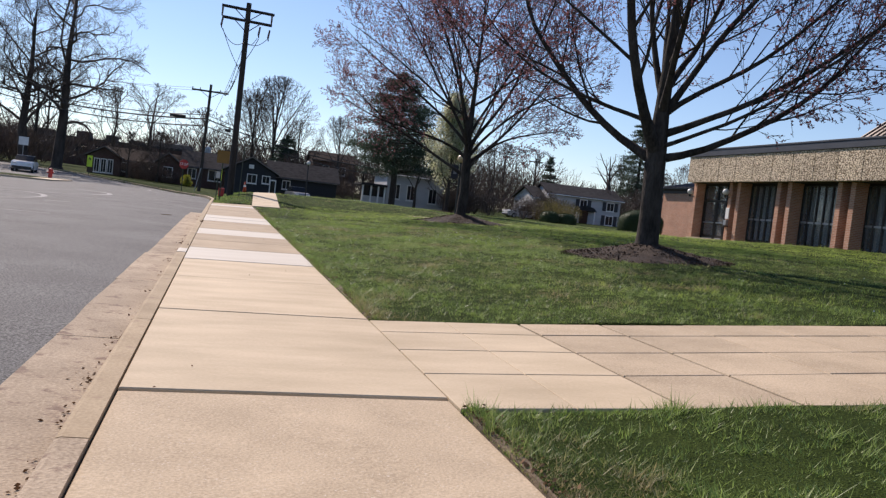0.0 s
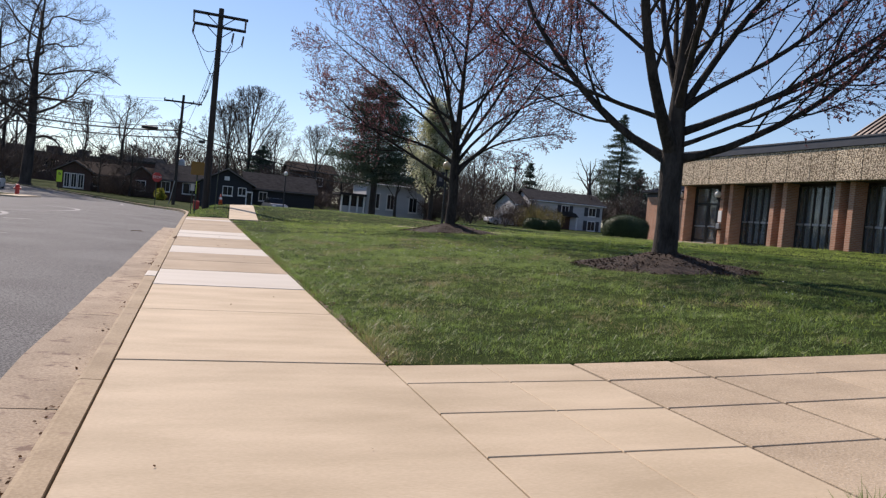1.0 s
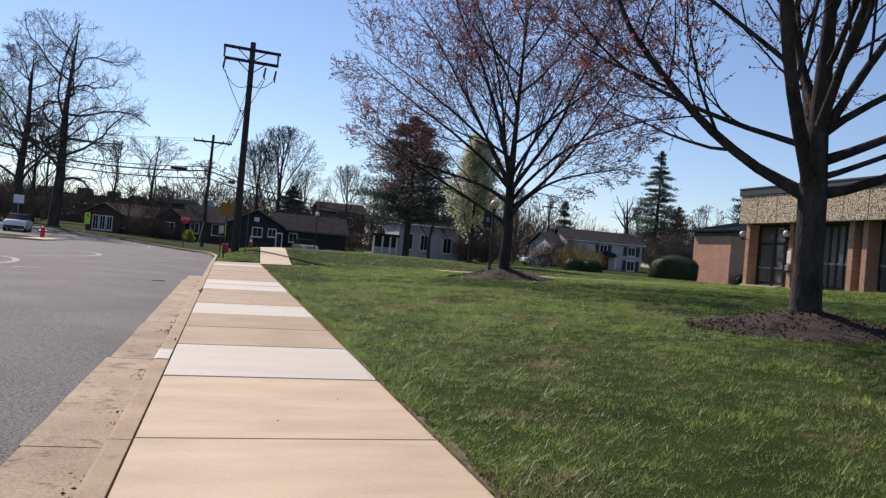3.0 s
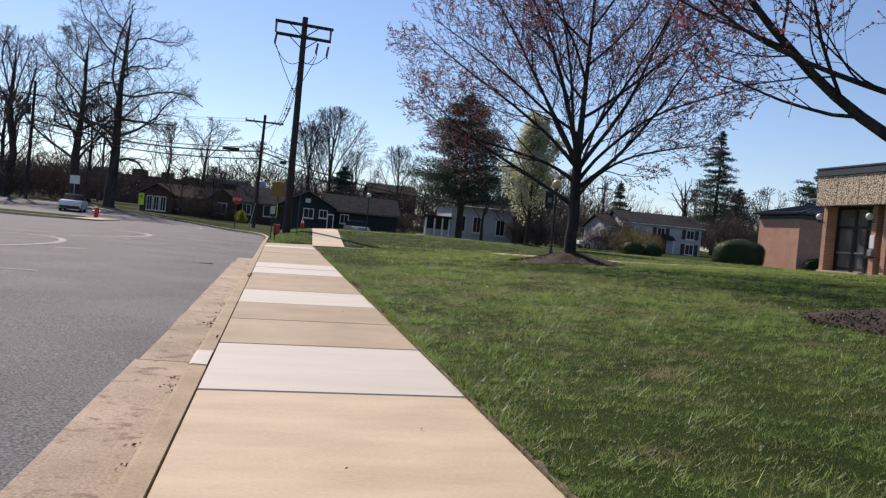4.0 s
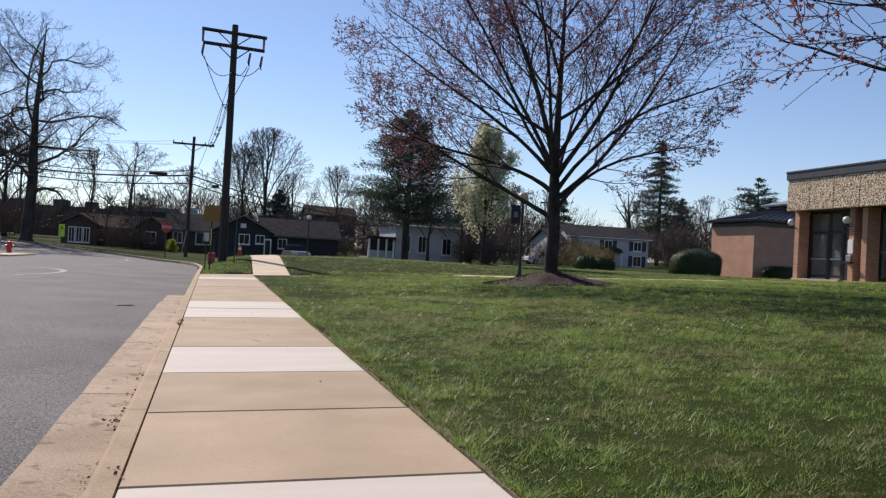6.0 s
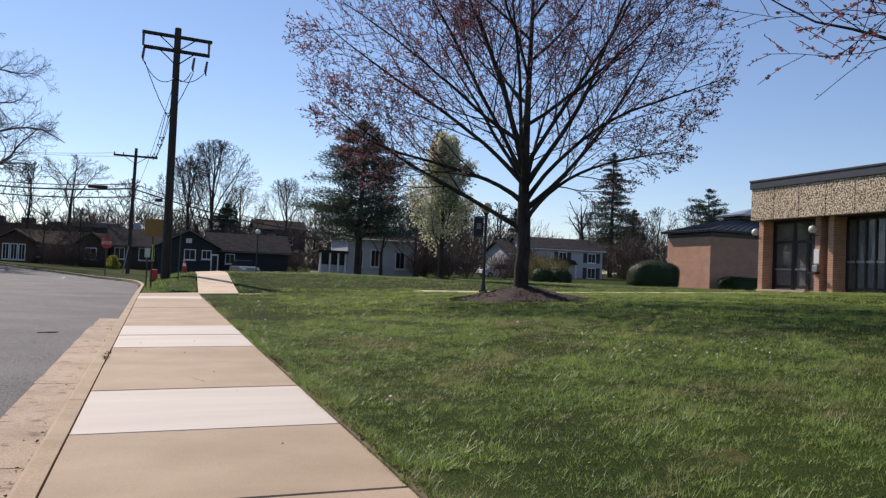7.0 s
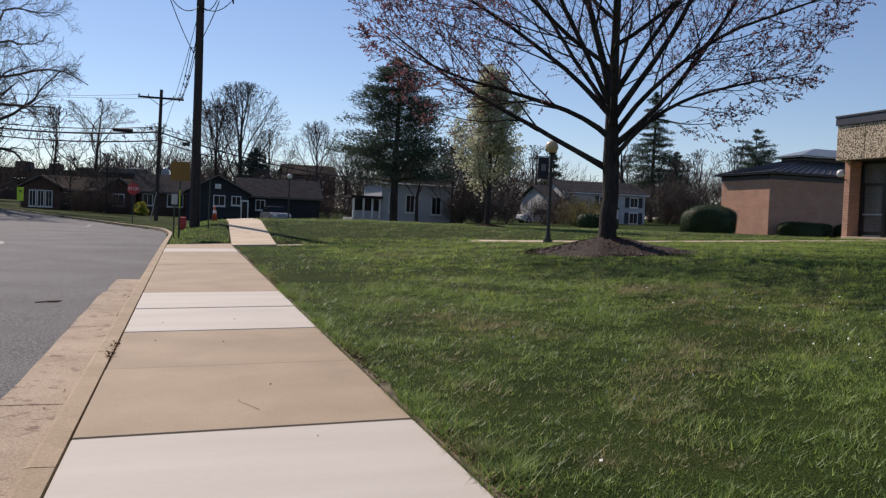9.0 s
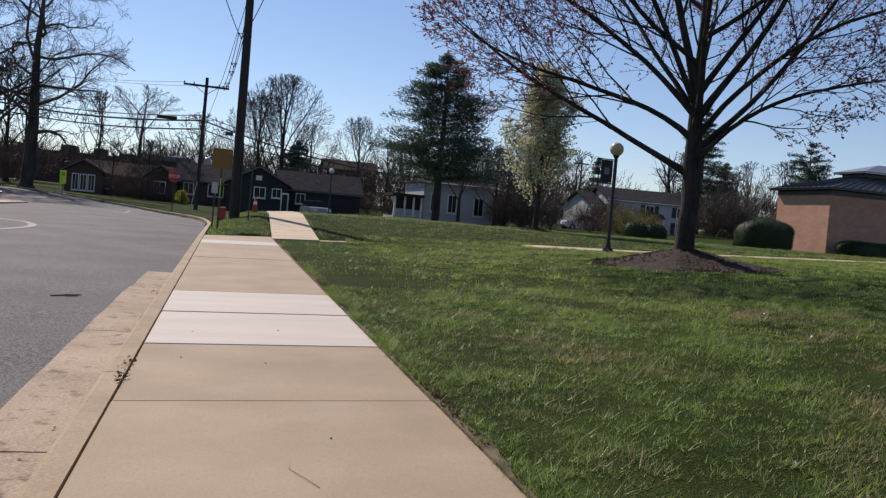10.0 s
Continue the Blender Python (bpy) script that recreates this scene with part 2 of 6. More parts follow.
M = dict(
    # Near-black low tone paints in the shadow between grass tufts.
    soil=material("shadow-toned turf soil", (0.01, 0.019, 0.005), (0.062, 0.09, 0.02), scale=1.2, fine=85, rough=0.95, bump=0.8, bump_dist=0.03, fine_mix=0.72, edge=0.12,
                  spots=(0.13, 0.115, 0.05), spot_scale=1.5, spot_size=0.34, spec=0.05),
    blade=leaf_material("grass blade", (0.03, 0.08, 0.018), (0.43, 0.57, 0.15), 0.42, 0.44, patch=1.1, dry=(0.4, 0.33, 0.17), own=0.34),
    # Extra brightness of some lawn areas is put into this paler blade colour.
    blade_light=leaf_material("pale grass blade", (0.1, 0.19, 0.026), (0.56, 0.68, 0.14), 0.45, 0.46, patch=0.8, own=0.5),
    straw=leaf_material("dry grass", (0.2, 0.16, 0.07), (0.34, 0.28, 0.14), 0.3),
    clover=plain("clover flower", (0.75, 0.75, 0.68)),
    asphalt=material("worn asphalt", (0.028, 0.0285, 0.029), (0.168, 0.168, 0.167), scale=0.5, fine=55, rough=0.85, bump=1.0,
                     bump_dist=0.012, fine_mix=0.8, spots=(0.26, 0.258, 0.252), spot_scale=48, spot_size=0.38, spec=0.35, edge=0.1),
    paint=material("worn road paint", (0.16, 0.16, 0.16), (0.33, 0.325, 0.32), scale=2.5, fine=60, rough=0.8, bump=0.3),
    concrete=material("tan concrete", (0.45, 0.352, 0.228), (0.61, 0.488, 0.335), scale=1.6, fine=70, rough=0.85, bump=0.25, vary=0.06,
                      bump_dist=0.004, stretch=(0.6, 1.6, 1)),
    concrete_pink=material("weathered tan concrete", (0.315, 0.238, 0.15), (0.44, 0.338, 0.226), scale=1.3, fine=80, rough=0.85, bump=0.35, edge=0.16, vary=0.05,
                           bump_dist=0.004, spots=(0.33, 0.245, 0.155), spot_scale=38, spot_size=0.36),
    concrete_old=material("old exposed concrete", (0.37, 0.282, 0.185), (0.58, 0.455, 0.31), scale=2, fine=75, rough=0.9, bump=0.7, vary=0.07,
                          bump_dist=0.006, fine_mix=0.6, spots=(0.62, 0.53, 0.42), spot_scale=60, spot_size=0.36),
    concrete_white=material("new white concrete", (0.52, 0.472, 0.395), (0.6, 0.553, 0.475), scale=1.2, fine=60, rough=0.8, bump=0.15, vary=0.03,
                            stretch=(0.4, 2.5, 1), bump_dist=0.003),
    gutter=material("pitted gutter concrete", (0.26, 0.193, 0.127), (0.49, 0.382, 0.268), scale=1.6, fine=60, rough=0.9, bump=0.8, vary=0.08,
                    bump_dist=0.008, fine_mix=0.6, spots=(0.2, 0.13, 0.09), spot_scale=5.5, spot_size=0.4),
    curb_tan=material("stained curb concrete", (0.3, 0.219, 0.13), (0.455, 0.348, 0.222), scale=2.2, fine=60, rough=0.88, bump=0.5, vary=0.06,
                      bump_dist=0.006, fine_mix=0.5, spots=(0.29, 0.2, 0.13), spot_scale=7, spot_size=0.36),
    edge_soil=material("dry edge soil", (0.055, 0.038, 0.022), (0.2, 0.145, 0.09), scale=7, fine=60, rough=0.95, bump=0.8, bump_dist=0.01),
    gap=plain("dirt in the joint", (0.045, 0.032, 0.02), 0.95),
    mulch=material("bark mulch", (0.018, 0.011, 0.007), (0.06, 0.036, 0.022), scale=6, fine=40, rough=0.95, bump=1.0, bump_dist=0.03),
    chip=leaf_material("mulch chips", (0.02, 0.011, 0.006), (0.075, 0.04, 0.022), 0.0, 0.9),
    bark=material("maple bark", (0.022, 0.019, 0.017), (0.075, 0.064, 0.057), scale=5, fine=26, rough=0.95, bump=1.0, bump_dist=0.03,
                  stretch=(1, 1, 0.3), spec=0.2),
    bud=leaf_material("maple bud", (0.18, 0.065, 0.075), (0.4, 0.18, 0.185), 0.45),
    bark_far=material("grey bark", (0.03, 0.025, 0.022), (0.085, 0.07, 0.06), scale=2, fine=15, rough=0.95, bump=0.6, bump_dist=0.03,
                      stretch=(1, 1, 0.3), spec=0.2),
    twig_far=material("grey twig", (0.055, 0.045, 0.038), (0.13, 0.105, 0.09), scale=2, fine=15, rough=0.95, bump=0, spec=0.2),
    needle=leaf_material("pine needles", (0.024, 0.042, 0.03), (0.12, 0.16, 0.11), 0.28),
    hedge=leaf_material("hedge leaves", (0.016, 0.035, 0.012), (0.055, 0.085, 0.028), 0.15),
    blossom=leaf_material("pear blossom", (0.2, 0.24, 0.07), (0.8, 0.78, 0.6), 0.45),
    young=leaf_material("young shrub leaves", (0.09, 0.08, 0.03), (0.22, 0.19, 0.07), 0.35),
    yellow_leaf=leaf_material("forsythia flowers", (0.22, 0.25, 0.03), (0.45, 0.42, 0.06), 0.3),
    brush=leaf_material("bare brush", (0.045, 0.034, 0.028), (0.15, 0.112, 0.09), 0.1),
    brick=brick_material("orange brick", (0.43, 0.19, 0.11), (0.54, 0.265, 0.16), (0.54, 0.44, 0.35)),
    # Shade of the backlit house fronts is put into this dark brick colour.
    brick_dark=brick_material("shade-darkened red brick", (0.07, 0.032, 0.025), (0.11, 0.05, 0.037), (0.11, 0.09, 0.075)),
    aggregate=material("exposed aggregate panel", (0.13, 0.088, 0.048), (0.84, 0.7, 0.51), scale=4, fine=16, rough=0.95, bump=1.0, vary=0.08, edge=0.07,
                       bump_dist=0.05, fine_mix=0.85),
    fascia=plain("dark metal fascia", (0.055, 0.06, 0.072), 0.5, 0.3),
    roof_metal=plain("bronze metal roof", (0.12, 0.1, 0.09), 0.45, 0.5),
    roof_light=plain("weathered metal roof", (0.36, 0.38, 0.38), 0.4, 0.6),
    frame_dark=plain("bronze window frame", (0.035, 0.03, 0.028), 0.4, 0.4),
    glass=glass_material("window glass", (0.5, 0.54, 0.56)),
    dark_glass=plain("dark window glass", (0.012, 0.015, 0.018), 0.22, 0.0, 0.18),
    curtain=material("pale curtain", (0.34, 0.36, 0.37), (0.55, 0.57, 0.58), scale=2, fine=20, rough=0.9, bump=0.2, stretch=(1, 6, 0.1)),
    # Dimness of the rooms and the overhang is put into this dark colour.
    inside=plain("shade-dark interior", (0.06, 0.055, 0.05), 0.9),
    pole=material("creosoted pole wood", (0.02, 0.016, 0.014), (0.06, 0.047, 0.04), scale=3, fine=30, rough=0.9, bump=0.6, stretch=(1, 1, 0.08),
                  bump_dist=0.01),
    steel=plain("galvanised steel", (0.35, 0.36, 0.37), 0.45, 0.8),
    black=plain("black painted metal", (0.018, 0.018, 0.02), 0.45),
    wire=plain("black cable", (0.02, 0.02, 0.02), 0.6),
    insulator=plain("brown porcelain", (0.1, 0.05, 0.03), 0.25),
    globe=plain("amber lamp globe", (0.62, 0.47, 0.27), 0.3),
    globe_white=plain("white lamp globe", (0.75, 0.72, 0.66), 0.3),
    banner=plain("dark banner cloth", (0.035, 0.035, 0.05), 0.8),
    banner_mark=plain("grey print", (0.25, 0.25, 0.28), 0.8),
    sign_back=plain("brown sign board", (0.24, 0.135, 0.03), 0.7),
    post=plain("green steel post", (0.06, 0.075, 0.055), 0.6, 0.3),
    red=plain("red paint", (0.5, 0.035, 0.03), 0.45),
    white=plain("white paint", (0.78, 0.77, 0.74), 0.55),
    lime=plain("lime sign", (0.55, 0.75, 0.02), 0.4),
    orange=plain("orange plastic", (0.55, 0.075, 0.03), 0.5),
    siding_white=material("white siding", (0.38, 0.385, 0.395), (0.49, 0.495, 0.5), scale=1, fine=18, rough=0.7, bump=0.6, stretch=(0.05, 0.05, 1)),
    siding_dark=material("slate siding", (0.013, 0.015, 0.019), (0.026, 0.029, 0.035), scale=1, fine=18, rough=0.8, bump=0.6, stretch=(0.05, 0.05, 1)),
    siding_tan=plain("tan siding", (0.16, 0.14, 0.12), 0.8),
    # Both shingle colours are darkened to hold the shade on backlit roofs.
    shingle=material("shade-darkened asphalt shingles", (0.022, 0.022, 0.024), (0.055, 0.053, 0.055), scale=2, fine=14, spec=0.05, rough=1.0, bump=0.5, stretch=(1, 1, 3)),
    shingle_brown=material("shade-darkened brown shingles", (0.022, 0.017, 0.015), (0.055, 0.042, 0.037), scale=2, fine=14, spec=0.05, rough=1.0, bump=0.5, stretch=(1, 1, 3)),
    shutter=plain("black shutter", (0.02, 0.022, 0.028), 0.6),
    car_white=plain("white car paint", (0.78, 0.78, 0.78), 0.2),
    car_silver=plain("silver car paint", (0.3, 0.31, 0.33), 0.3, 0.4),
    tyre=plain("tyre rubber", (0.02, 0.02, 0.02), 0.85),
    flat_dark=plain("dark flat roof block", (0.06, 0.05, 0.047), 0.9),
    leaf_litter=leaf_material("dead leaf", (0.1, 0.055, 0.03), (0.26, 0.15, 0.08), 0.1, 0.9),
)


# ---------------------------------------------------------------- shared shape helpers
def mesh_object(name, verts, faces, mat, parent=None, label="", smooth=False):
    me = bpy.data.meshes.new(name)
    me.from_pydata([tuple(v) for v in verts], [], [tuple(f) for f in faces])
    if smooth:
        me.polygons.foreach_set("use_smooth", [True] * len(me.polygons))
    me.materials.append(mat)
    ob = new(name, me)
    if parent is not None:
        ob.parent = parent
    if label:
        ob["label"] = label
    return ob


def part(name, bm, mat, parent, label="", smooth=False):
    me = bpy.data.meshes.new(name)
    bm.to_mesh(me)
    bm.free()
    if smooth:
        me.polygons.foreach_set("use_smooth", [True] * len(me.polygons))
    me.materials.append(mat)
    ob = new(name, me)
    if parent is not None:
        ob.parent = parent
    if label:
        ob["label"] = label
    return ob


def thing(name, x, y, z, rz=0.0, label="", category="", group="", kind=""):
    ob = new(name)
    ob.empty_display_size = 0.2
    ob.matrix_basis = pose(x, y, z, 0, 0, rz)
    return tagged(ob, label, category, group, kind)


def box(x0, x1, y0, y1, z0, z1, bevel=0.0, bm=None):
    bm = bm or bmesh.new()
    made = bmesh.ops.create_cube(bm, size=1, matrix=Matrix.Translation(((x0 + x1) / 2, (y0 + y1) / 2, (z0 + z1) / 2)) @ Matrix.Diagonal((x1 - x0, y1 - y0, z1 - z0, 1)))
    if bevel:
        edges = {e for v in made["verts"] for e in v.link_edges}
        bmesh.ops.bevel(bm, geom=list(edges), offset=bevel, segments=2, affect="EDGES", profile=0.6)
    return bm


def rod(p0, p1, r0, r1=None, n=10, bm=None):
    bm = bm or bmesh.new()
    a, b = Vector(p0), Vector(p1)
    m = Matrix.Translation((a + b) / 2) @ (b - a).to_track_quat("Z", "Y").to_matrix().to_4x4()
    bmesh.ops.create_cone(bm, cap_ends=True, segments=n, radius1=r0, radius2=r0 if r1 is None else r1, depth=(b - a).length, matrix=m)
    return bm


def ball(x, y, z, r, sz=1.0, n=16, bm=None):
    bm = bm or bmesh.new()
    bmesh.ops.create_uvsphere(bm, u_segments=n, v_segments=max(6, n // 2 + 2), radius=r, matrix=Matrix.Translation((x, y, z)) @ Matrix.Diagonal((1, 1, sz, 1)))
    return bm


def prism(profile, x0, x1, axis="x"):
    """A solid from a profile in (across, z), drawn out along x or y."""
    bm = bmesh.new()
    ends = []
    for s in (x0, x1):
        ends.append([bm.verts.new((s, a, z) if axis == "x" else (a, s, z)) for a, z in profile])
    bm.faces.new(ends[0])
    bm.faces.new(ends[1][::-1])
    k = len(profile)
    for i in range(k):
        bm.faces.new((ends[0][i], ends[1][i], ends[1][(i + 1) % k], ends[0][(i + 1) % k]))
    bmesh.ops.recalc_face_normals(bm, faces=bm.faces)
    return bm


# ---------------------------------------------------------------- lie of the land
LAND_X = np.array([-400, -80, -30, -14, -0.1, 1.8, 3.4, 9, 14, 27, 45, 90, 400], float)
LAND_Y = np.array([-400, -60, 0, 12, 28, 36.3, 46, 56, 70, 95, 140, 600], float)
LAND = np.array([
    [-2.0, -0.9, -0.8, -0.7, -0.5, -0.45, -0.4, 0.0, 0.4, 1.0, 1.2, 1.2, 1.5],
    [-1.2, -0.9, -0.8, -0.7, -0.5, -0.45, -0.4, 0.0, 0.4, 1.0, 1.2, 1.2, 1.5],
    [-0.3, -0.3, -0.3, -0.25, -0.02, 0.02, 0.1, 0.5, 0.75, 1.25, 1.3, 1.3, 1.5],
    [-0.2, -0.2, -0.2, -0.15, 0.07, 0.12, 0.2, 0.62, 0.85, 1.35, 1.4, 1.4, 1.6],
    [-0.1, -0.1, -0.1, -0.05, 0.2, 0.25, 0.33, 0.72, 0.9, 1.45, 1.4, 1.4, 1.6],
    [0.0, 0.0, 0.0, 0.0, 0.26, 0.31, 0.37, 0.63, 0.76, 1.22, 1.3, 1.4, 1.8],
    [0.1, 0.1, 0.05, 0.05, 0.27, 0.86, 0.98, 1.08, 1.02, 1.15, 1.2, 1.4, 2.0],
    [0.2, 0.2, 0.1, 0.1, 0.3, 0.8, 0.95, 1.12, 1.08, 1.1, 1.15, 1.5, 2.2],
    [0.4, 0.4, 0.2, 0.15, 0.2, 0.5, 0.6, 0.8, 0.9, 1.1, 1.15, 1.6, 2.5],
    [1.0, 1.0, 0.9, 0.7, 0.3, 0.15, 0.1, 0.25, 0.6, 1.2, 1.6, 2.0, 3.0],
    [2.0, 2.0, 1.8, 1.5, 1.2, 1.1, 1.1, 1.6, 2.0, 2.2, 2.6, 3.0, 4.0],
    [6.0, 6.0, 6.0, 6.0, 6.0, 6.0, 6.0, 6.0, 6.0, 6.0, 6.0, 6.0, 6.0],
])


def land(x, y):
    """Height of the ground, kerb tops included, in metres; takes arrays too."""
    x, y = np.asarray(x, float), np.asarray(y, float)
    i = np.clip(np.searchsorted(LAND_X, x) - 1, 0, len(LAND_X) - 2)
    j = np.clip(np.searchsorted(LAND_Y, y) - 1, 0, len(LAND_Y) - 2)
    u = np.clip((x - LAND_X[i]) / (LAND_X[i + 1] - LAND_X[i]), 0, 1)
    v = np.clip((y - LAND_Y[j]) / (LAND_Y[j + 1] - LAND_Y[j]), 0, 1)
    return (LAND[j, i] * (1 - u) + LAND[j, i + 1] * u) * (1 - v) + (LAND[j + 1, i] * (1 - u) + LAND[j + 1, i + 1] * u) * v


KERB_X, BEND_Y, BEND_R = -0.15, 46.0, 90.0


def road_inside(x, y):
    """How far a place lies inside the road's kerb line: straight along y, then bending to the west."""
    x, y = np.asarray(x, float), np.asarray(y, float)
    return np.where(y < BEND_Y, KERB_X - x, BEND_R - np.hypot(x - (KERB_X - BEND_R), y - BEND_Y))


def kerb_point(s, d=0.0):
    """A place s metres along the kerb line from y = 0, and d metres into the road."""
    if s < BEND_Y:
        return KERB_X - d, s
    a = (s - BEND_Y) / BEND_R
    return KERB_X - BEND_R + (BEND_R - d) * math.cos(a), BEND_Y + (BEND_R - d) * math.sin(a)


ISLAND = (-34.0, -11.2, 61.0, 69.0)
WALK_W = 1.8


def paved(x, y):
    """True where slabs cover the ground."""
    side = (x > -0.05) & (x < WALK_W) & (y < 37.2)
    first = (x > WALK_W - 0.1) & (x < 24.0) & (y > 0.96) & (y < 3.98)
    ramp = (x > 1.74 + (y - 36) * 0.035) & (x < 3.04 + (y - 36) * 0.035) & (y > 35.9) & (y < 72)
    cross = (((x > 3.0) & (x < 3.9)) | ((x > 9.6) & (x < 26.0))) & (y > 36.2) & (y < 37.7)
    return side | first | ramp | cross


# ---------------------------------------------------------------- ground, road, kerb
gx = np.unique(np.round(np.concatenate([np.geomspace(45, 400, 14) * -1, np.arange(-45, -3, 1.5), [-3, -1.5, -0.8, -0.62, -0.16, -0.11, -0.06, -0.04], np.arange(0, 1.8, 0.6),
                                        [1.79, 1.81, 2.98, 3.06], np.arange(2.0, 16, 0.35), np.arange(16, 50, 1.0), np.geomspace(50, 400, 14)]), 3))
gy = np.unique(np.round(np.concatenate([np.geomspace(14, 400, 12) * -1, np.arange(-12, 0, 1.0), np.arange(0, 40, 0.4), [0.95, 0.97, 3.97, 3.99, 37.19, 37.21],
                                        np.arange(40, 112, 1.0), np.geomspace(112, 600, 14)]), 3))
X, Y = np.meshgrid(gx, gy)
inside = road_inside(X, Y)
Z = land(X, Y)
near = (X > 1.9) & (X < 60) & (Y < 70)
Z += np.where(near, 0.018 * np.sin(X * 1.9 + 0.7 * Y) * np.cos(Y * 1.3 - 0.4 * X), 0)
west = (X < -16) & (Y < 52)
Z = np.where((inside > -0.03) & ~west, Z - 0.5, Z)
Z = np.where(paved(X, Y), Z - 0.1, Z)
Z = np.where((X > -0.1) & (X < 0.02) & (Y < 45), Z - 0.1, Z)
nx, ny = len(gx), len(gy)
quads = [(j * nx + i, j * nx + i + 1, (j + 1) * nx + i + 1, (j + 1) * nx + i) for j in range(ny - 1) for i in range(nx - 1)]
ground = mesh_object("ground", np.stack([X, Y, Z], -1).reshape(-1, 3), quads, M["soil"], smooth=True)
tagged(ground, "green spring lawn with thin brown patches", "lawn", kind="structure")


def strip(name, s_values, d_values, lift, mat):
    """A sheet laid along the kerb line: rows at distances s, columns at depths d into the road."""
    vs, fs = [], []
    for s in s_values:
        for d, dz in zip(d_values, lift):
            px, py = kerb_point(s, d)
            vs.append((px, py, float(land(px, py)) + dz))
    k = len(d_values)
    for a in range(len(s_values) - 1):
        for b in range(k - 1):
            fs.append((a * k + b, a * k + b + 1, (a + 1) * k + b + 1, (a + 1) * k + b))
    return mesh_object(name, vs, fs, mat, smooth=True)


s_road = list(np.arange(-60, 46, 3.0)) + list(np.arange(46, 150, 2.0))
d_road = [0.0, 0.45, 0.9, 2.0, 3.5, 5.0, 6.5, 8.0, 10.0, 13.0, 18.0, 26.0, 36.0]
lift_road = [-0.15, -0.135, -0.125, -0.1, -0.08, -0.07, -0.08, -0.1, -0.12, -0.14, -0.15, -0.16, -0.18]
road = tagged(strip("road", s_road, d_road, lift_road, M["asphalt"]), "worn grey asphalt street bending away", "road", kind="structure")
kerb = tagged(new("curb"), "tan concrete curb along the street", "curb", kind="structure")


def kerb_piece(s0, s1, mat, parent):
    """One length of kerb with a rounded top edge on the road side."""
    steps = 2 if s1 <= BEND_Y else 5
    prof = [(-0.03, -0.2), (-0.006, -0.01), (-0.014, 0.004), (-0.035, 0.01), (-0.144, 0.006), (-0.144, -0.2)]
    vs, fs = [], []
    for a in range(steps):
        s = s0 + 0.006 + (s1 - s0 - 0.012) * a / (steps - 1)
        for d, dz in prof:
            px, py = kerb_point(s, d)
            vs.append((px, py, float(land(px, py)) + dz))
    k = len(prof)
    for a in range(steps - 1):
        for b in range(k):
            fs.append((a * k + b, (a + 1) * k + b, (a + 1) * k + (b + 1) % k, a * k + (b + 1) % k))
    fs.append(tuple(range(k)))
    fs.append(tuple(range((steps - 1) * k, steps * k))[::-1])
    return mesh_object("curb_stone", vs, fs, mat, parent)


s = -18.0
while s < 118:
    step = 3.05 if s < 40 else 6.0
    mat = M["gutter"] if s < -2 else M["curb_tan"]
    kerb_piece(s, s + step, mat, kerb)
    s += step
white_kerb = kerb_piece(9.47, 10.12, M["concrete_white"], kerb)
white_kerb.location.z = 0.006
white_kerb["label"] = "patched white curb stone"

gutter = tagged(new("gutter"), "pitted concrete gutter with cracks and leaf litter", "gutter", kind="structure")
gs = -14.6
random.seed(4)
while gs < 26.0:
    g1 = min(gs + 3.55, 26.6)
    wide = 0.485 if gs < 8 else 0.45 if gs < 21 else 0.42
    vs, fs = [], []
    rows = 6
    for a in range(rows):
        q = gs + 0.008 + (g1 - gs - 0.016) * a / (rows - 1)
        for d, dz in ((0.0, -0.13), (0.02, -0.122), (wide * 0.5, -0.118), (wide + random.uniform(-0.012, 0.012), -0.115), (wide + 0.004, -0.2)):
            px, py = kerb_point(q, d)
            vs.append((px, py, float(land(px, py)) + dz + 0.004))
    for a in range(rows - 1):
        for b in range(4):
            fs.append((a * 5 + b, a * 5 + b + 1, (a + 1) * 5 + b + 1, (a + 1) * 5 + b))
    mesh_object("gutter_slab", vs, fs, M["gutter"], gutter)
    gs = g1

# worn white arcs and bars left on the asphalt
marks = tagged(new("road_marking"), "faded white paint lines on the asphalt", "road marking", kind="structure")


def mark(points, width):
    vs, fs = [], []
    for k, (px, py) in enumerate(points):
        qx, qy = points[min(k + 1, len(points) - 1)]
        if k == len(points) - 1:
            qx, qy = 2 * px - points[k - 1][0], 2 * py - points[k - 1][1]
        d = Vector((qx - px, qy - py)).normalized() * width / 2
        for sgn in (1, -1):
            vx, vy = px - sgn * d.y, py + sgn * d.x
            depth = float(road_inside(vx, vy))
            vs.append((vx, vy, float(land(vx, vy)) + float(np.interp(depth, d_road, lift_road)) + 0.008))
    for k in range(len(points) - 1):
        fs.append((2 * k, 2 * k + 1, 2 * k + 3, 2 * k + 2))
    mesh_object("paint_line", vs, fs, M["paint"], marks)


def arc(cx, cy, rx, ry, a0, a1, n=14):
    return [(cx + rx * math.cos(radians(a0 + (a1 - a0) * k / n)), cy + ry * math.sin(radians(a0 + (a1 - a0) * k / n))) for k in range(n + 1)]


mark(arc(-9, 37, 4.5, 6, -60, 60), 0.22)
mark(arc(-8.6, 27, 3.2, 5, -40, 80), 0.2)
mark([(-10, 23.5), (-7.5, 24.2), (-4.2, 25.2)], 0.22)
mark([(-9.5, 31), (-6.2, 31.4), (-4.4, 33)], 0.18)
mark([(-8, 17.4), (-5.2, 17.8), (-3.4, 17.9)], 0.14)
mark([(-6.5, 54), (-4.6, 60), (-5.2, 68), (-8, 74)], 0.14)

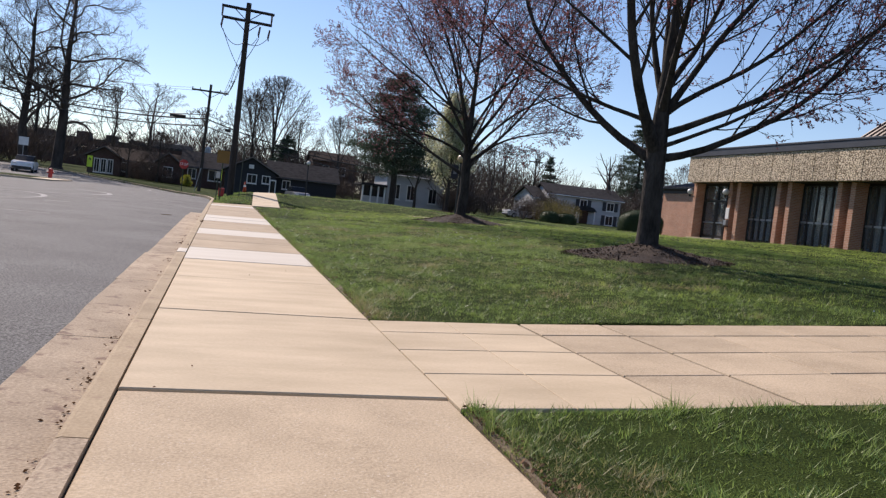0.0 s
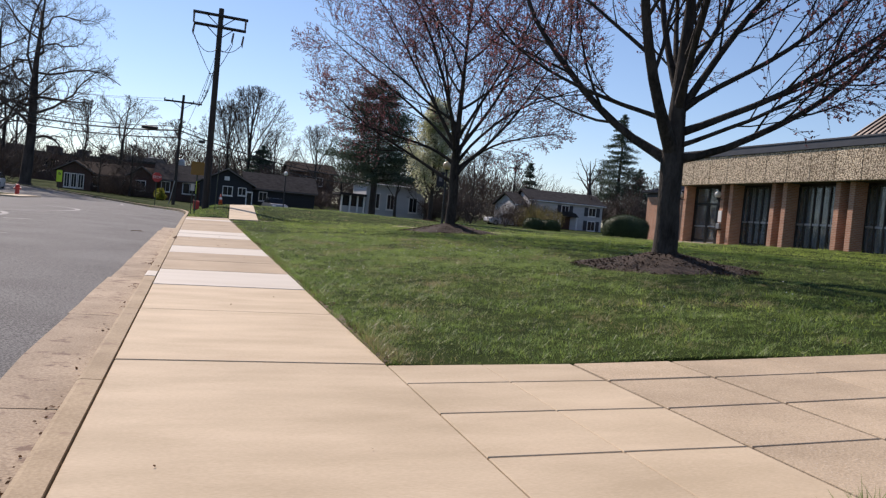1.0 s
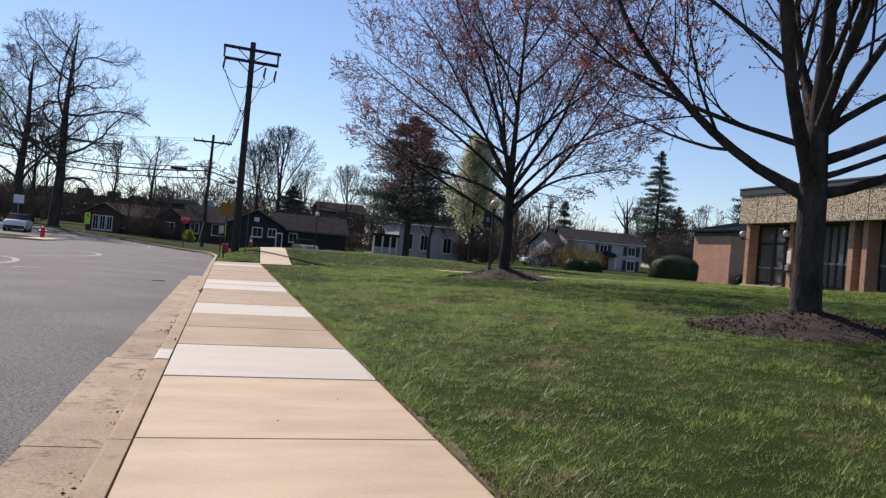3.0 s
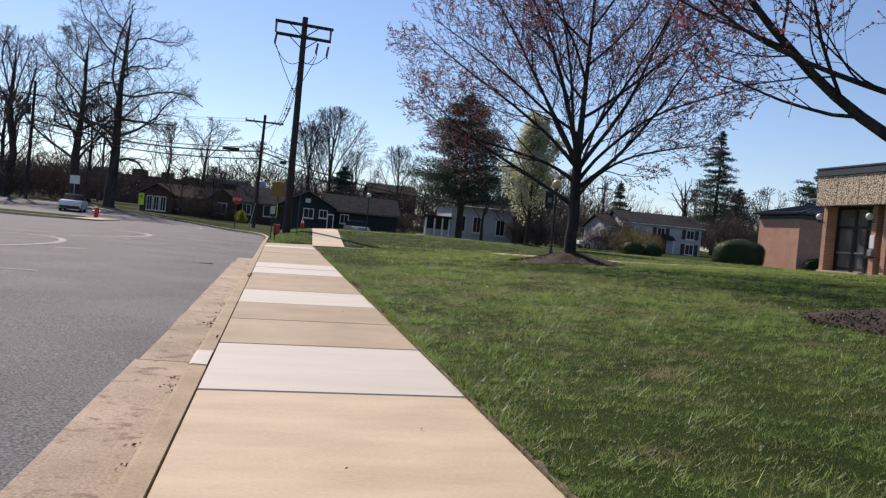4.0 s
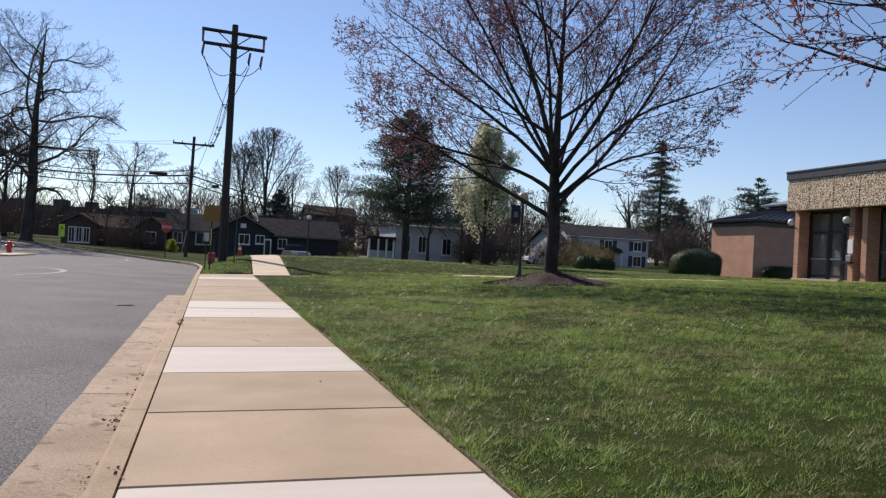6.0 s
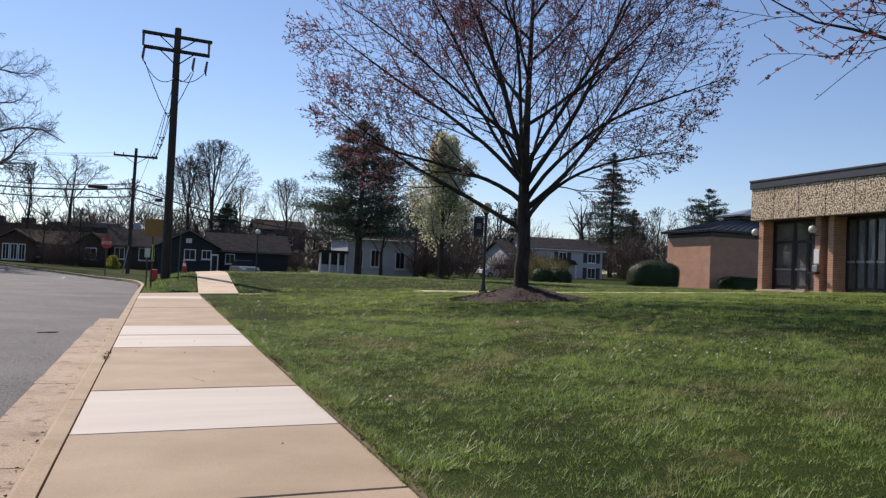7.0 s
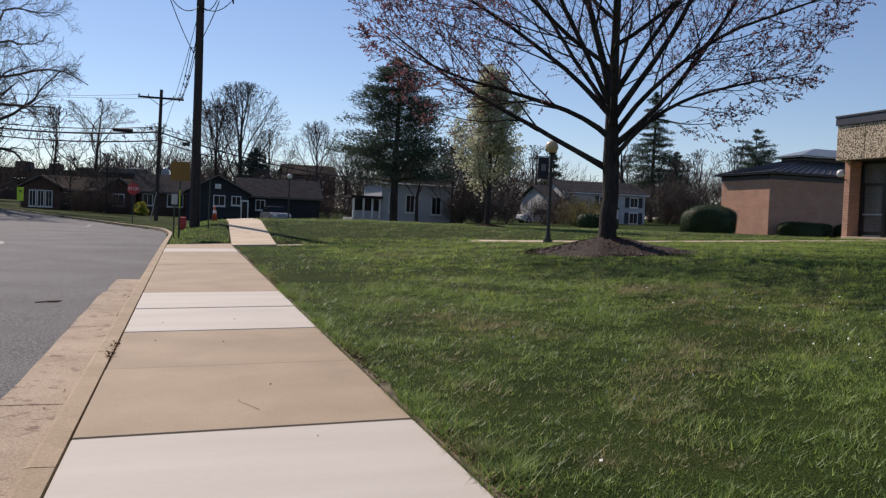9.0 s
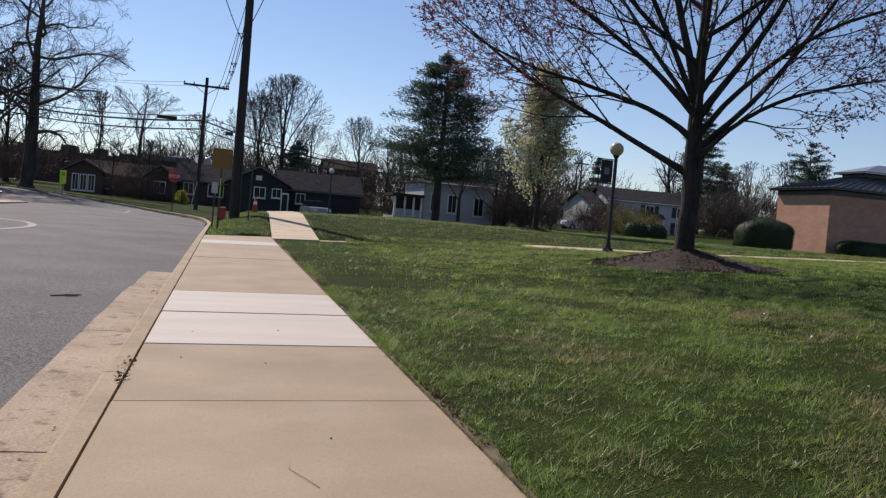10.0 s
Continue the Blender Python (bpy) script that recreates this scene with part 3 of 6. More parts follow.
# traffic island with its own kerb
island = tagged(new("traffic_island"), "grass traffic island with a concrete curb", "traffic island", kind="structure")
ix0, ix1, iy0, iy1 = ISLAND
iz = float(land(-13, 65))
part("curb_ring", box(ix0, ix1, iy0, iy1, iz - 0.3, iz + 0.0, 0.05), M["concrete"], island)
part("island_turf", box(ix0 + 0.2, ix1 - 1.6, iy0 + 0.25, iy1 - 0.25, iz - 0.2, iz + 0.03, 0.03), M["soil"], island, "thin grass")
mesh_object("island_slab", [(ix1 - 2.4, iy1 - 1.2, iz + 0.036), (ix1 - 0.2, iy1 - 1.2, iz + 0.036), (ix1 - 0.2, iy1 - 0.2, iz + 0.036), (ix1 - 2.4, iy1 - 0.2, iz + 0.036)],
            [(0, 1, 2, 3)], M["concrete"], island)

# ---------------------------------------------------------------- sidewalk and paths
sidewalk = tagged(new("pavement"), "tan concrete sidewalk with a few new white slabs", "sidewalk", kind="structure")


def slab(x0, x1, y0, y1, mat, parent, lift=0.0, label="", gap=0.008, bevel=0.006, name="slab", shear=0.0, side=None):
    """A concrete slab that follows the land; its top edges are rounded."""
    side = gap if side is None else side
    bm = box(x0 + side, x1 - side, y0 + gap, y1 - gap, -0.1, 0.0)
    top = [e for e in bm.edges if all(v.co.z > -0.01 for v in e.verts)]
    bmesh.ops.bevel(bm, geom=top, offset=bevel, segments=1, affect="EDGES")
    for v in bm.verts:
        if shear:
            v.co.x += shear * (v.co.y - y0)
        v.co.z += float(land(v.co.x, v.co.y)) + lift
    return part(name, bm, mat, parent, label)


vs, fs = [], []
for k, yy in enumerate(np.arange(-30, 37.2, 0.6)):
    for xx in (-0.02, WALK_W - 0.004):
        vs.append((xx, yy, float(land(xx, yy)) - 0.03))
fs = [(2 * k, 2 * k + 1, 2 * k + 3, 2 * k + 2) for k in range(len(vs) // 2 - 1)]
mesh_object("joint_dirt", vs, fs, M["gap"], sidewalk)
for ya, yb in ((-20, 0.9), (4.05, 36)):
    vs = []
    for yy in np.arange(ya, yb, 0.12):
        wide = 0.03 + 0.025 * math.sin(yy * 2.3) + 0.016 * math.sin(yy * 7.1 + 1) + 0.012 * math.sin(yy * 19)
        vs += [(xx, yy, float(land(xx, yy)) + dz) for xx, dz in ((WALK_W - 0.004, -0.03), (WALK_W + 0.004, 0.008), (WALK_W + max(0.012, wide), 0.012), (WALK_W + max(0.012, wide) + 0.02, -0.02))]
    fs = [(4 * k + c, 4 * k + c + 1, 4 * k + c + 5, 4 * k + c + 4) for k in range(len(vs) // 4 - 1) for c in range(3)]
    mesh_object("edge_dirt", vs, fs, M["edge_soil"], sidewalk, "bare soil along the slab edge")
vs, fs = [], []
for k, xx in enumerate(np.arange(1.8, 20.6, 0.5)):
    for yy in (0.99, 3.94):
        vs.append((xx, yy, float(land(xx, yy)) - 0.025))
fs = [(2 * k, 2 * k + 2, 2 * k + 3, 2 * k + 1) for k in range(len(vs) // 2 - 1)]
PATH_BED = (vs, fs)
WHITE = "new white concrete slab"
cuts = [(-11.4, "o"), (-8.3, "o"), (-5.2, "o"), (-2.1, "o"), (1.21, "c"), (4.0, "c"), (6.48, "c"), (8.64, "w"), (10.64, "c"), (12.4, "c"), (14.15, "w"), (16.03, "c"),
        (17.89, "c"), (19.7, "w"), (21.46, "w"), (23.22, "c"), (25.9, "c"), (28.6, "c"), (31.0, "c"), (33.0, "w"), (34.5, "c"), (36.9, "")]
for (y0, kind_), (y1, _) in zip(cuts[:-1], cuts[1:]):
    mat_ = {"o": M["concrete_old"], "c": M["concrete"] if y0 < 10 else M["concrete_pink"], "w": M["concrete_white"]}[kind_]
    slab(0.0, WALK_W, y0, y1, mat_, sidewalk, lift=-0.014 if kind_ == "o" else random.uniform(-0.003, 0.003), label=WHITE if kind_ == "w" else "", gap=0.012, side=0.004)

first_path = tagged(new("pavement"), "tan scored concrete path across the lawn", "path", kind="structure")
mesh_object("joint_dirt", *PATH_BED, M["gap"], first_path)
rows_y = [0.97, 1.84, 2.63, 3.38, 3.96]
for a in range(4):
    for x0, x1 in ((1.8, 2.5), (2.5, 3.2)):
        slab(x0, x1, rows_y[a], rows_y[a + 1], M["concrete"], first_path, gap=0.008, bevel=0.005, side=0.003)
    px = 3.2
    while px < 20:
        slab(px, px + 0.86, rows_y[a], rows_y[a + 1], M["concrete_old"], first_path, lift=random.uniform(-0.004, 0.003), gap=0.008, bevel=0.006, side=0.0035 if px > 3.3 else 0.03)
        px += 0.86

ramp_walk = tagged(new("pavement"), "tan concrete walk climbing a small rise", "sidewalk", kind="structure")
yy = 36.0
while yy < 70:
    y2 = yy + 1.9
    slab(1.78 + (yy - 36) * 0.035, 3.06 + (yy - 36) * 0.035, yy, y2, M["concrete"], ramp_walk, shear=0.035, lift=0.03)
    yy = y2
cross_path = tagged(new("pavement"), "pale concrete path leading to the brick building", "path", kind="structure")
for px in [3.02] + [9.2 + 1.5 * k for k in range(12)]:
    slab(px, px + (0.9 if px < 4 else 1.5), 36.5, 37.4 if px > 4 else 36.85, M["concrete"], cross_path, lift=-0.008 if px > 4 else -0.045)

# ---------------------------------------------------------------- trees
class Tubes:
    """Collects tapered branch tubes, and small leaf or bud pieces, for one mesh each."""

    def __init__(self):
        self.v, self.f, self.n = [], [], 0
        self.lv = []

    def tubes(self, pts, radii, sides):
        """Many tubes at once: pts (n, k, 3), radii (n, k)."""
        pts, radii = np.asarray(pts, float), np.asarray(radii, float)
        n, k = radii.shape
        d = np.gradient(pts, axis=1)
        d /= np.linalg.norm(d, axis=2, keepdims=True) + 1e-9
        ref = np.where(np.abs(d[:, :1, 2:]) < 0.8, np.array([0.3, 0.2, 1.0]), np.array([1.0, 0.3, 0.1]))
        u = np.cross(d, np.broadcast_to(ref, d.shape))
        u /= np.linalg.norm(u, axis=2, keepdims=True) + 1e-9
        w = np.cross(d, u)
        ang = np.linspace(0, 2 * np.pi, sides, endpoint=False)
        ring = pts[:, :, None] + radii[:, :, None, None] * (u[:, :, None] * np.cos(ang)[:, None] + w[:, :, None] * np.sin(ang)[:, None])
        self.v.append(ring.reshape(-1, 3))
        a = np.arange(k - 1)[:, None] * sides
        b = np.arange(sides)[None]
        c = (b + 1) % sides
        one = np.stack([a + b, a + c, a + sides + c, a + sides + b], -1).reshape(-1, 4)
        self.f.append((self.n + np.arange(n)[:, None, None] * k * sides + one[None]).reshape(-1, 4))
        self.n += n * k * sides

    def tube(self, pts, radii, sides):
        self.tubes(np.asarray(pts, float)[None], np.asarray(radii, float)[None], sides)

    def pieces(self, p, size, rng, long=1.6, axis=None):
        """Small four-cornered leaves at the places p."""
        p = np.asarray(p, float)
        n = len(p)
        size = np.broadcast_to(size, n)[:, None]
        a = rng.normal(size=(n, 3)) if axis is None else axis + rng.normal(size=(n, 3)) * 0.35
        a /= np.linalg.norm(a, axis=1, keepdims=True) + 1e-9
        b = np.cross(a, rng.normal(size=(n, 3)))
        b /= np.linalg.norm(b, axis=1, keepdims=True) + 1e-9
        self.lv.append(np.stack([p - a * size * long / 2, p + b * size / 2, p + a * size * long / 2, p - b * size / 2], 1).reshape(-1, 3))

    def piece(self, p, size, rng, long=1.6, axis=None):
        self.pieces(np.asarray(p, float)[None], size, rng, long, axis)

    def wood(self, name, mat, parent):
        return quad_mesh(name, np.concatenate(self.v), np.concatenate(self.f), mat, parent, True)

    def leaves(self, name, mat, parent, label=""):
        v = np.concatenate(self.lv)
        return quad_mesh(name, v, np.arange(len(v)).reshape(-1, 4), mat, parent, False, label)


def quad_mesh(name, v, f, mat, parent=None, smooth=False, label=""):
    me = bpy.data.meshes.new(name)
    me.vertices.add(len(v))
    me.vertices.foreach_set("co", np.ascontiguousarray(v, float).ravel())
    me.loops.add(len(f) * 4)
    me.loops.foreach_set("vertex_index", np.ascontiguousarray(f, np.int32).ravel())
    me.polygons.add(len(f))
    me.polygons.foreach_set("loop_start", np.arange(len(f), dtype=np.int32) * 4)
    me.update(calc_edges=True)
    if smooth:
        me.polygons.foreach_set("use_smooth", np.ones(len(f), bool))
    me.materials.append(mat)
    ob = new(name, me)
    if parent is not None:
        ob.parent = parent
    if label:
        ob["label"] = label
    return ob


def turned(d, angle, around, rng=None):
    """Directions d (n, 3) leaned by angles, towards the azimuths 'around' about d."""
    d = np.atleast_2d(d)
    ref = np.where(np.abs(d[:, 2:]) < 0.9, np.array([0, 0, 1.0]), np.array([1.0, 0, 0]))
    u = np.cross(d, ref)
    u /= np.linalg.norm(u, axis=1, keepdims=True)
    w = np.cross(d, u)
    angle, around = np.atleast_1d(angle)[:, None], np.atleast_1d(around)[:, None]
    r = d * np.cos(angle) + (u * np.cos(around) + w * np.sin(around)) * np.sin(angle)
    return r / np.linalg.norm(r, axis=1, keepdims=True)


def room(p, d, env):
    """Distances from p along d to the crown's outline, an ellipsoid (centre, radii)."""
    p, d = np.atleast_2d(p), np.atleast_2d(d)
    c, r = env
    q, e = (p - c) / r, d / r
    a, b, k = (e * e).sum(1), (q * e).sum(1), (q * q).sum(1) - 1
    disc = b * b - a * k
    return np.where((disc > 0) & (k < 0), (-b + np.sqrt(np.maximum(disc, 0))) / a, 0.3)


def grow(p, d, length, r, level, P, rng, env, out):
    """All branches of one level at once, then all that grows on them. p, d: (n, 3); length, r: (n,)."""
    p, d = np.atleast_2d(np.asarray(p, float)), np.atleast_2d(np.asarray(d, float))
    length, r = np.atleast_1d(np.asarray(length, float)), np.atleast_1d(np.asarray(r, float))
    n, segs = len(p), int(P["segs"][level])
    step = (length / segs)[:, None]
    pts, dirs = [p], [d]
    for a in range(segs):
        d = d + np.array([0, 0, P["up"][level]]) + rng.normal(size=(n, 3)) * P["wobble"][level]
        d /= np.linalg.norm(d, axis=1, keepdims=True)
        p = p + d * step
        pts.append(p)
        dirs.append(d)
    pts, dirs = np.stack(pts, 1), np.stack(dirs, 1)
    radii = np.maximum(r[:, None] * (1 - (1 - P["taper"]) * np.linspace(0, 1, segs + 1)), P["thin"])
    out[min(level, 1)].tubes(pts, radii, P["sides"][level])
    sprout(pts, dirs, radii, length, level, P, rng, env, out)


def sprout(pts, dirs, radii, length, level, P, rng, env, out):
    """Side branches of the next level along the branches given, or buds on the last level."""
    n, segs = len(pts), pts.shape[1] - 1
    rows = np.arange(n)[:, None]
    if level == P["levels"]:
        if P["buds"]:
            q = rng.uniform(0.15, 1.0, (n, P["buds"])) * segs
            k = np.minimum(q.astype(int), segs - 1)
            f = (q - k)[:, :, None]
            pos = pts[rows, k] * (1 - f) + pts[rows, k + 1] * f + rng.normal(size=(n, P["buds"], 3)) * P["bud_off"]
            out[1].pieces(pos.reshape(-1, 3), P["bud"] * rng.uniform(0.6, 1.3, n * P["buds"]), rng)
        return
    count = P["kids"][level]
    t = P["from"][level] + (1 - P["from"][level]) * (np.arange(count)[None] + rng.uniform(0.2, 0.8, (n, count))) / count
    k = np.minimum((t * segs).astype(int), segs - 1)
    f = (t * segs - k)[:, :, None]
    q = (pts[rows, k] * (1 - f) + pts[rows, k + 1] * f).reshape(-1, 3)
    around = rng.uniform(0, 6.28, (n, 1)) + np.cumsum(2.4 + rng.uniform(-0.5, 0.5, (n, count)), 1)
    nd = turned(dirs[rows, k + 1].reshape(-1, 3), radians(P["angle"][level]) * rng.uniform(0.75, 1.25, n * count), around.ravel())
    ln_ = (length[:, None] * P["ratio"][level] * (1.15 - 0.55 * t) * rng.uniform(0.7, 1.2, (n, count))).ravel()
    ln_ = np.minimum(ln_, room(q, nd, env) * rng.uniform(0.8, 1.02, n * count))
    nr = np.maximum(radii[rows, k + 1] * P["slim"], P["thin"]).ravel()
    ok = ln_ > 0.12
    if ok.any():
        grow(q[ok], nd[ok], ln_[ok], nr[ok], level + 1, P, rng, env, out)


def maple(name, x, y, height, trunk_r, fork, limbs, env_r, env_c, seed, label, view, kids=(0, 13, 7, 6, 0), leader=(9, 4.4, 48), rise=0.06, shift=0.0):
    """A red maple in bud. limbs: (fork height, azimuth, three elevations along it, length, radius), azimuths turned by view."""
    z = float(land(x, y))
    top = thing(name, x, y, z, 0, label, "tree")
    rng = np.random.default_rng(seed)
    T0, T1 = Tubes(), Tubes()
    P = dict(levels=4, segs=[8, 13, 8, 4, 2], up=[0, rise * 0.5, rise * 0.7, rise * 0.5, 0.02], wobble=[0.02, 0.05, 0.075, 0.09, 0.1], taper=0.2, thin=0.0045,
             sides=[14, 9, 5, 3, 3], kids=kids, **{"from": [0, 0.19, 0.15, 0.12]}, angle=[0, 36, 36, 34], ratio=[0, 0.46, 0.5, 0.48],
             slim=0.44, buds=6, bud=0.036, bud_off=0.014)
    # root flare, bole and leader
    hs = [-0.15, 0.0, 0.12, 0.35, 0.8, fork * 0.6, fork, fork + (height - fork) * 0.12, fork + (height - fork) * 0.3, fork + (height - fork) * 0.55, height * 0.92]
    rs = [1.9, 1.55, 1.24, 1.08, 1.0, 0.95, 0.98, 0.68, 0.46, 0.26, 0.05]
    sway = [(0.05 * math.sin(h * 0.9 + seed), 0.05 * math.cos(h * 0.7 + seed)) for h in hs]
    pts = [np.array([a * (0 if h < 1 else 1), b * (0 if h < 1 else 1), h]) for (a, b), h in zip(sway, hs)]
    T0.tube(pts, [q * trunk_r for q in rs], 16)
    env = (np.array([-shift * math.cos(view), -shift * math.sin(view), env_c]), np.array(env_r))
    for h, az, e0, e1, e2, length, r in limbs:
        k = 14
        reach = np.array([math.cos(radians(az) + view) * math.cos(radians(e1)), math.sin(radians(az) + view) * math.cos(radians(e1)), math.sin(radians(e1))])
        length = min(length, room(np.array([0, 0, h]), reach, env)[0] * 0.95)
        t = np.linspace(0, 1, k + 1)
        el = np.radians(e0 * (1 - t) * (1 - 2 * t) + 4 * e1 * t * (1 - t) + e2 * t * (2 * t - 1) + np.cumsum(rng.normal(0, 2.2, k + 1)))
        a = np.radians(az + np.cumsum(rng.normal(0, 3.0, k + 1))) + view
        d = np.stack([np.cos(a) * np.cos(el), np.sin(a) * np.cos(el), np.sin(el)], 1)
        start = np.array([np.interp(h, hs, [q[0] for q in pts]), np.interp(h, hs, [q[1] for q in pts]), h])
        way = np.concatenate([start[None], start + np.cumsum(d[:-1] * length / k, 0)])
        radii = r * (0.14 + 0.86 * (1 - t) ** 0.85)
        radii[:2] *= (1.35, 1.12)
        T0.tube(way, radii, 10)
        sprout(way[None], d[None], radii[None], np.array([length]), 1, P, rng, env, {0: T0, 1: T1})
    P2 = dict(P, kids=(0, 11, 7, 6, 0))
    for k in range(leader[0]):
        h = fork + (height - fork) * (0.2 + 0.68 * k / leader[0])
        d = turned(np.array([0, 0, 1.0]), radians(leader[2] - 24 * k / leader[0]), k * 2.4 + seed)[0]
        start = np.array([np.interp(h, hs, [q[0] for q in pts]), np.interp(h, hs, [q[1] for q in pts]), h])
        grow(start, d, min(leader[1] * (1 - 0.3 * k / leader[0]), room(start, d, env)[0]), 0.055 - 0.03 * k / leader[0], 1, P2, rng, env, {0: T0, 1: T1})
    T0.wood("trunk", M["bark"], top)
    T1.wood("crown", M["bark"], top)
    tagged(T1.leaves("bud_growth", M["bud"], top, "small dark red flower buds"), kind="stuff")
    return top


VIEW2 = math.atan2(-0.52, 0.853)
maple("maple_tree", 9.1, 12.46, 11.5, 0.22, 2.05, [
    (2.0, 162, 24, 60, 80, 6.8, 0.092), (2.75, 184, 16, 32, 60, 4.8, 0.05), (2.15, 243, 46, 78, 84, 7.6, 0.118), (2.9, 15, 62, 66, 74, 6.6, 0.075),
    (2.55, -8, 24, 44, 66, 7.0, 0.07), (2.95, -4, 38, 46, 74, 6.4, 0.058), (2.05, 6, 15, 40, 62, 7.2, 0.075), (2.3, -30, 18, 32, 52, 5.4, 0.045), (2.6, 92, 42, 58, 70, 6.4, 0.085),
    (3.0, 282, 48, 58, 68, 6.0, 0.075), (3.3, 125, 56, 64, 74, 6.0, 0.075), (3.5, 55, 52, 60, 70, 6.0, 0.07)],
    (6.8, 6.8, 6.2), 6.6, 3, "large spreading maple in red bud on a mulch mound", VIEW2, leader=(8, 4.6, 52))
VIEW1 = math.atan2(-0.441, 0.897)
maple("maple_tree", 9.52, 28.2, 12.0, 0.185, 2.0, [
    (1.8, 168, 32, 46, 42, 7.0, 0.064), (2.5, 196, 38, 13, 32, 7.4, 0.06), (3.0, 178, 46, 36, 46, 7.0, 0.06), (3.3, 192, 72, 60, 68, 7.0, 0.085),
    (2.9, 2, 58, 68, 80, 7.4, 0.072), (2.3, 22, 40, 50, 70, 7.2, 0.066), (1.95, -12, 54, 24, 15, 6.2, 0.056), (2.5, 8, 54, 36, 26, 6.8, 0.06),
    (2.4, 92, 46, 46, 54, 6.8, 0.064), (2.7, 268, 46, 44, 50, 6.8, 0.064), (3.0, 134, 52, 48, 55, 6.8, 0.06), (3.2, 228, 52, 48, 54, 6.8, 0.06),
    (3.4, 318, 52, 50, 58, 6.4, 0.06)],
    (6.1, 6.1, 5.5), 6.9, 8, "bare maple in red bud with a rounded crown", VIEW1, leader=(12, 6.0, 62), rise=0.05, shift=0.65)


def mulch_mound(x, y, r, h, seed):
    """A ring of bark mulch heaped round a trunk."""
    z = float(land(x, y))
    top = thing("mulch_mound", x, y, z, 0, "heap of dark brown bark mulch round a tree", "mulch")
    rng = np.random.default_rng(seed)
    rings, n = 9, 40
    edge = 1 + 0.12 * np.sin(np.arange(n) * 0.5 + seed) + rng.normal(size=n) * 0.04
    vs, fs = [(0, 0, h)], []
    for a in range(1, rings + 1):
        for b in range(n):
            q = a / rings
            rad = r * q * edge[b]
            t = 2 * math.pi * b / n
            px, py = rad * math.cos(t), rad * math.sin(t)
            vs.append((px, py, float(land(x + px, y + py)) - z + h * (1 - q) ** 1.3 + rng.normal() * 0.012 - (0.04 if a == rings else 0)))
    fs += [(0, 1 + b, 1 + (b + 1) % n) for b in range(n)]
    for a in range(rings - 1):
        for b in range(n):
            fs.append((1 + a * n + b, 1 + (a + 1) * n + b, 1 + (a + 1) * n + (b + 1) % n, 1 + a * n + (b + 1) % n))
    mesh_object("mound", vs, fs, M["mulch"], top, smooth=True)
    T = Tubes()
    n = 3200
    rad, t = r * 1.04 * np.sqrt(rng.uniform(size=n)), rng.uniform(0, 6.28, n)
    px, py = rad * np.cos(t), rad * np.sin(t)
    T.pieces(np.stack([px, py, land(x + px, y + py) - z + h * np.maximum(0, 1 - rad / r) ** 1.3 + 0.012], 1), 0.022 * rng.uniform(0.5, 1.4, n), rng, 2.6, np.array([0.6, 0.5, 0.1]))
    tagged(T.leaves("bark_litter", M["chip"], top), kind="stuff")


mulch_mound(9.1, 12.46, 1.75, 0.33, 1)
mulch_mound(9.52, 28.2, 1.9, 0.36, 2)


def bare_tree(name, x, y, height, spread, trunk_r, seed, fork=0.25, lean_up=0.08, kids=(0, 8, 7, 5, 0), label="", levels=4, limbs=7, angle=34, twig=0.012, z=None, mat=None, heavy=0.36, curl=1.0):
    """A leafless shade tree for the middle distance."""
    z = float(land(x, y)) if z is None else z
    top = thing(name, x, y, z, 0, label, "tree", "bare trees along the street")
    rng = np.random.default_rng(seed)
    T0, T1 = Tubes(), Tubes()
    P = dict(levels=levels, segs=[6, 7, 5, 3, 2], up=[0, lean_up, lean_up, 0.05, 0.03], wobble=[0.03, 0.16 * curl, 0.18 * curl, 0.18 * curl, 0.18 * curl], taper=0.3, thin=twig,
             sides=[10, 7, 5, 3, 3], kids=kids, **{"from": [0, 0.25, 0.2, 0.15]}, angle=[0, 36, 40, 42], ratio=[0, 0.5, 0.5, 0.45], slim=0.55, buds=0, bud=0, bud_off=0)
    hs = np.array([-0.3, 0, 0.3, fork * height, height * 0.55, height * 0.95])
    rs = np.array([1.7, 1.4, 1.05, 0.85, 0.5, 0.06]) * trunk_r
    bend = rng.normal(size=(6, 2)) * 0.02 * height * min(1, curl)
    bend[:3] = 0
    pts = [np.array([b[0], b[1], h]) for b, h in zip(bend, hs)]
    T0.tube(pts, rs, 10)
    env = (np.array([0, 0, height * (0.5 + fork * 0.45)]), np.array([spread, spread, height * (0.5 - fork * 0.4)]))
    for k in range(limbs):
        h = fork * height * 0.9 + (height * 0.85 - fork * height) * k / limbs
        d = turned(np.array([0, 0, 1.0]), radians(angle) * rng.uniform(0.7, 1.4) * (1 - 0.3 * k / limbs), k * 2.4 + seed)[0]
        st = np.array([np.interp(h, hs, bend[:, 0]), np.interp(h, hs, bend[:, 1]), h])
        grow(st, d, min(height * 0.62, room(st, d, env)[0]), trunk_r * heavy * (1 - 0.5 * k / limbs), 1, P, rng, env, {0: T0, 1: T1})
    T0.wood("trunk", mat or M["bark_far"], top)
    T1.wood("crown", M["twig_far"], top)
    return top


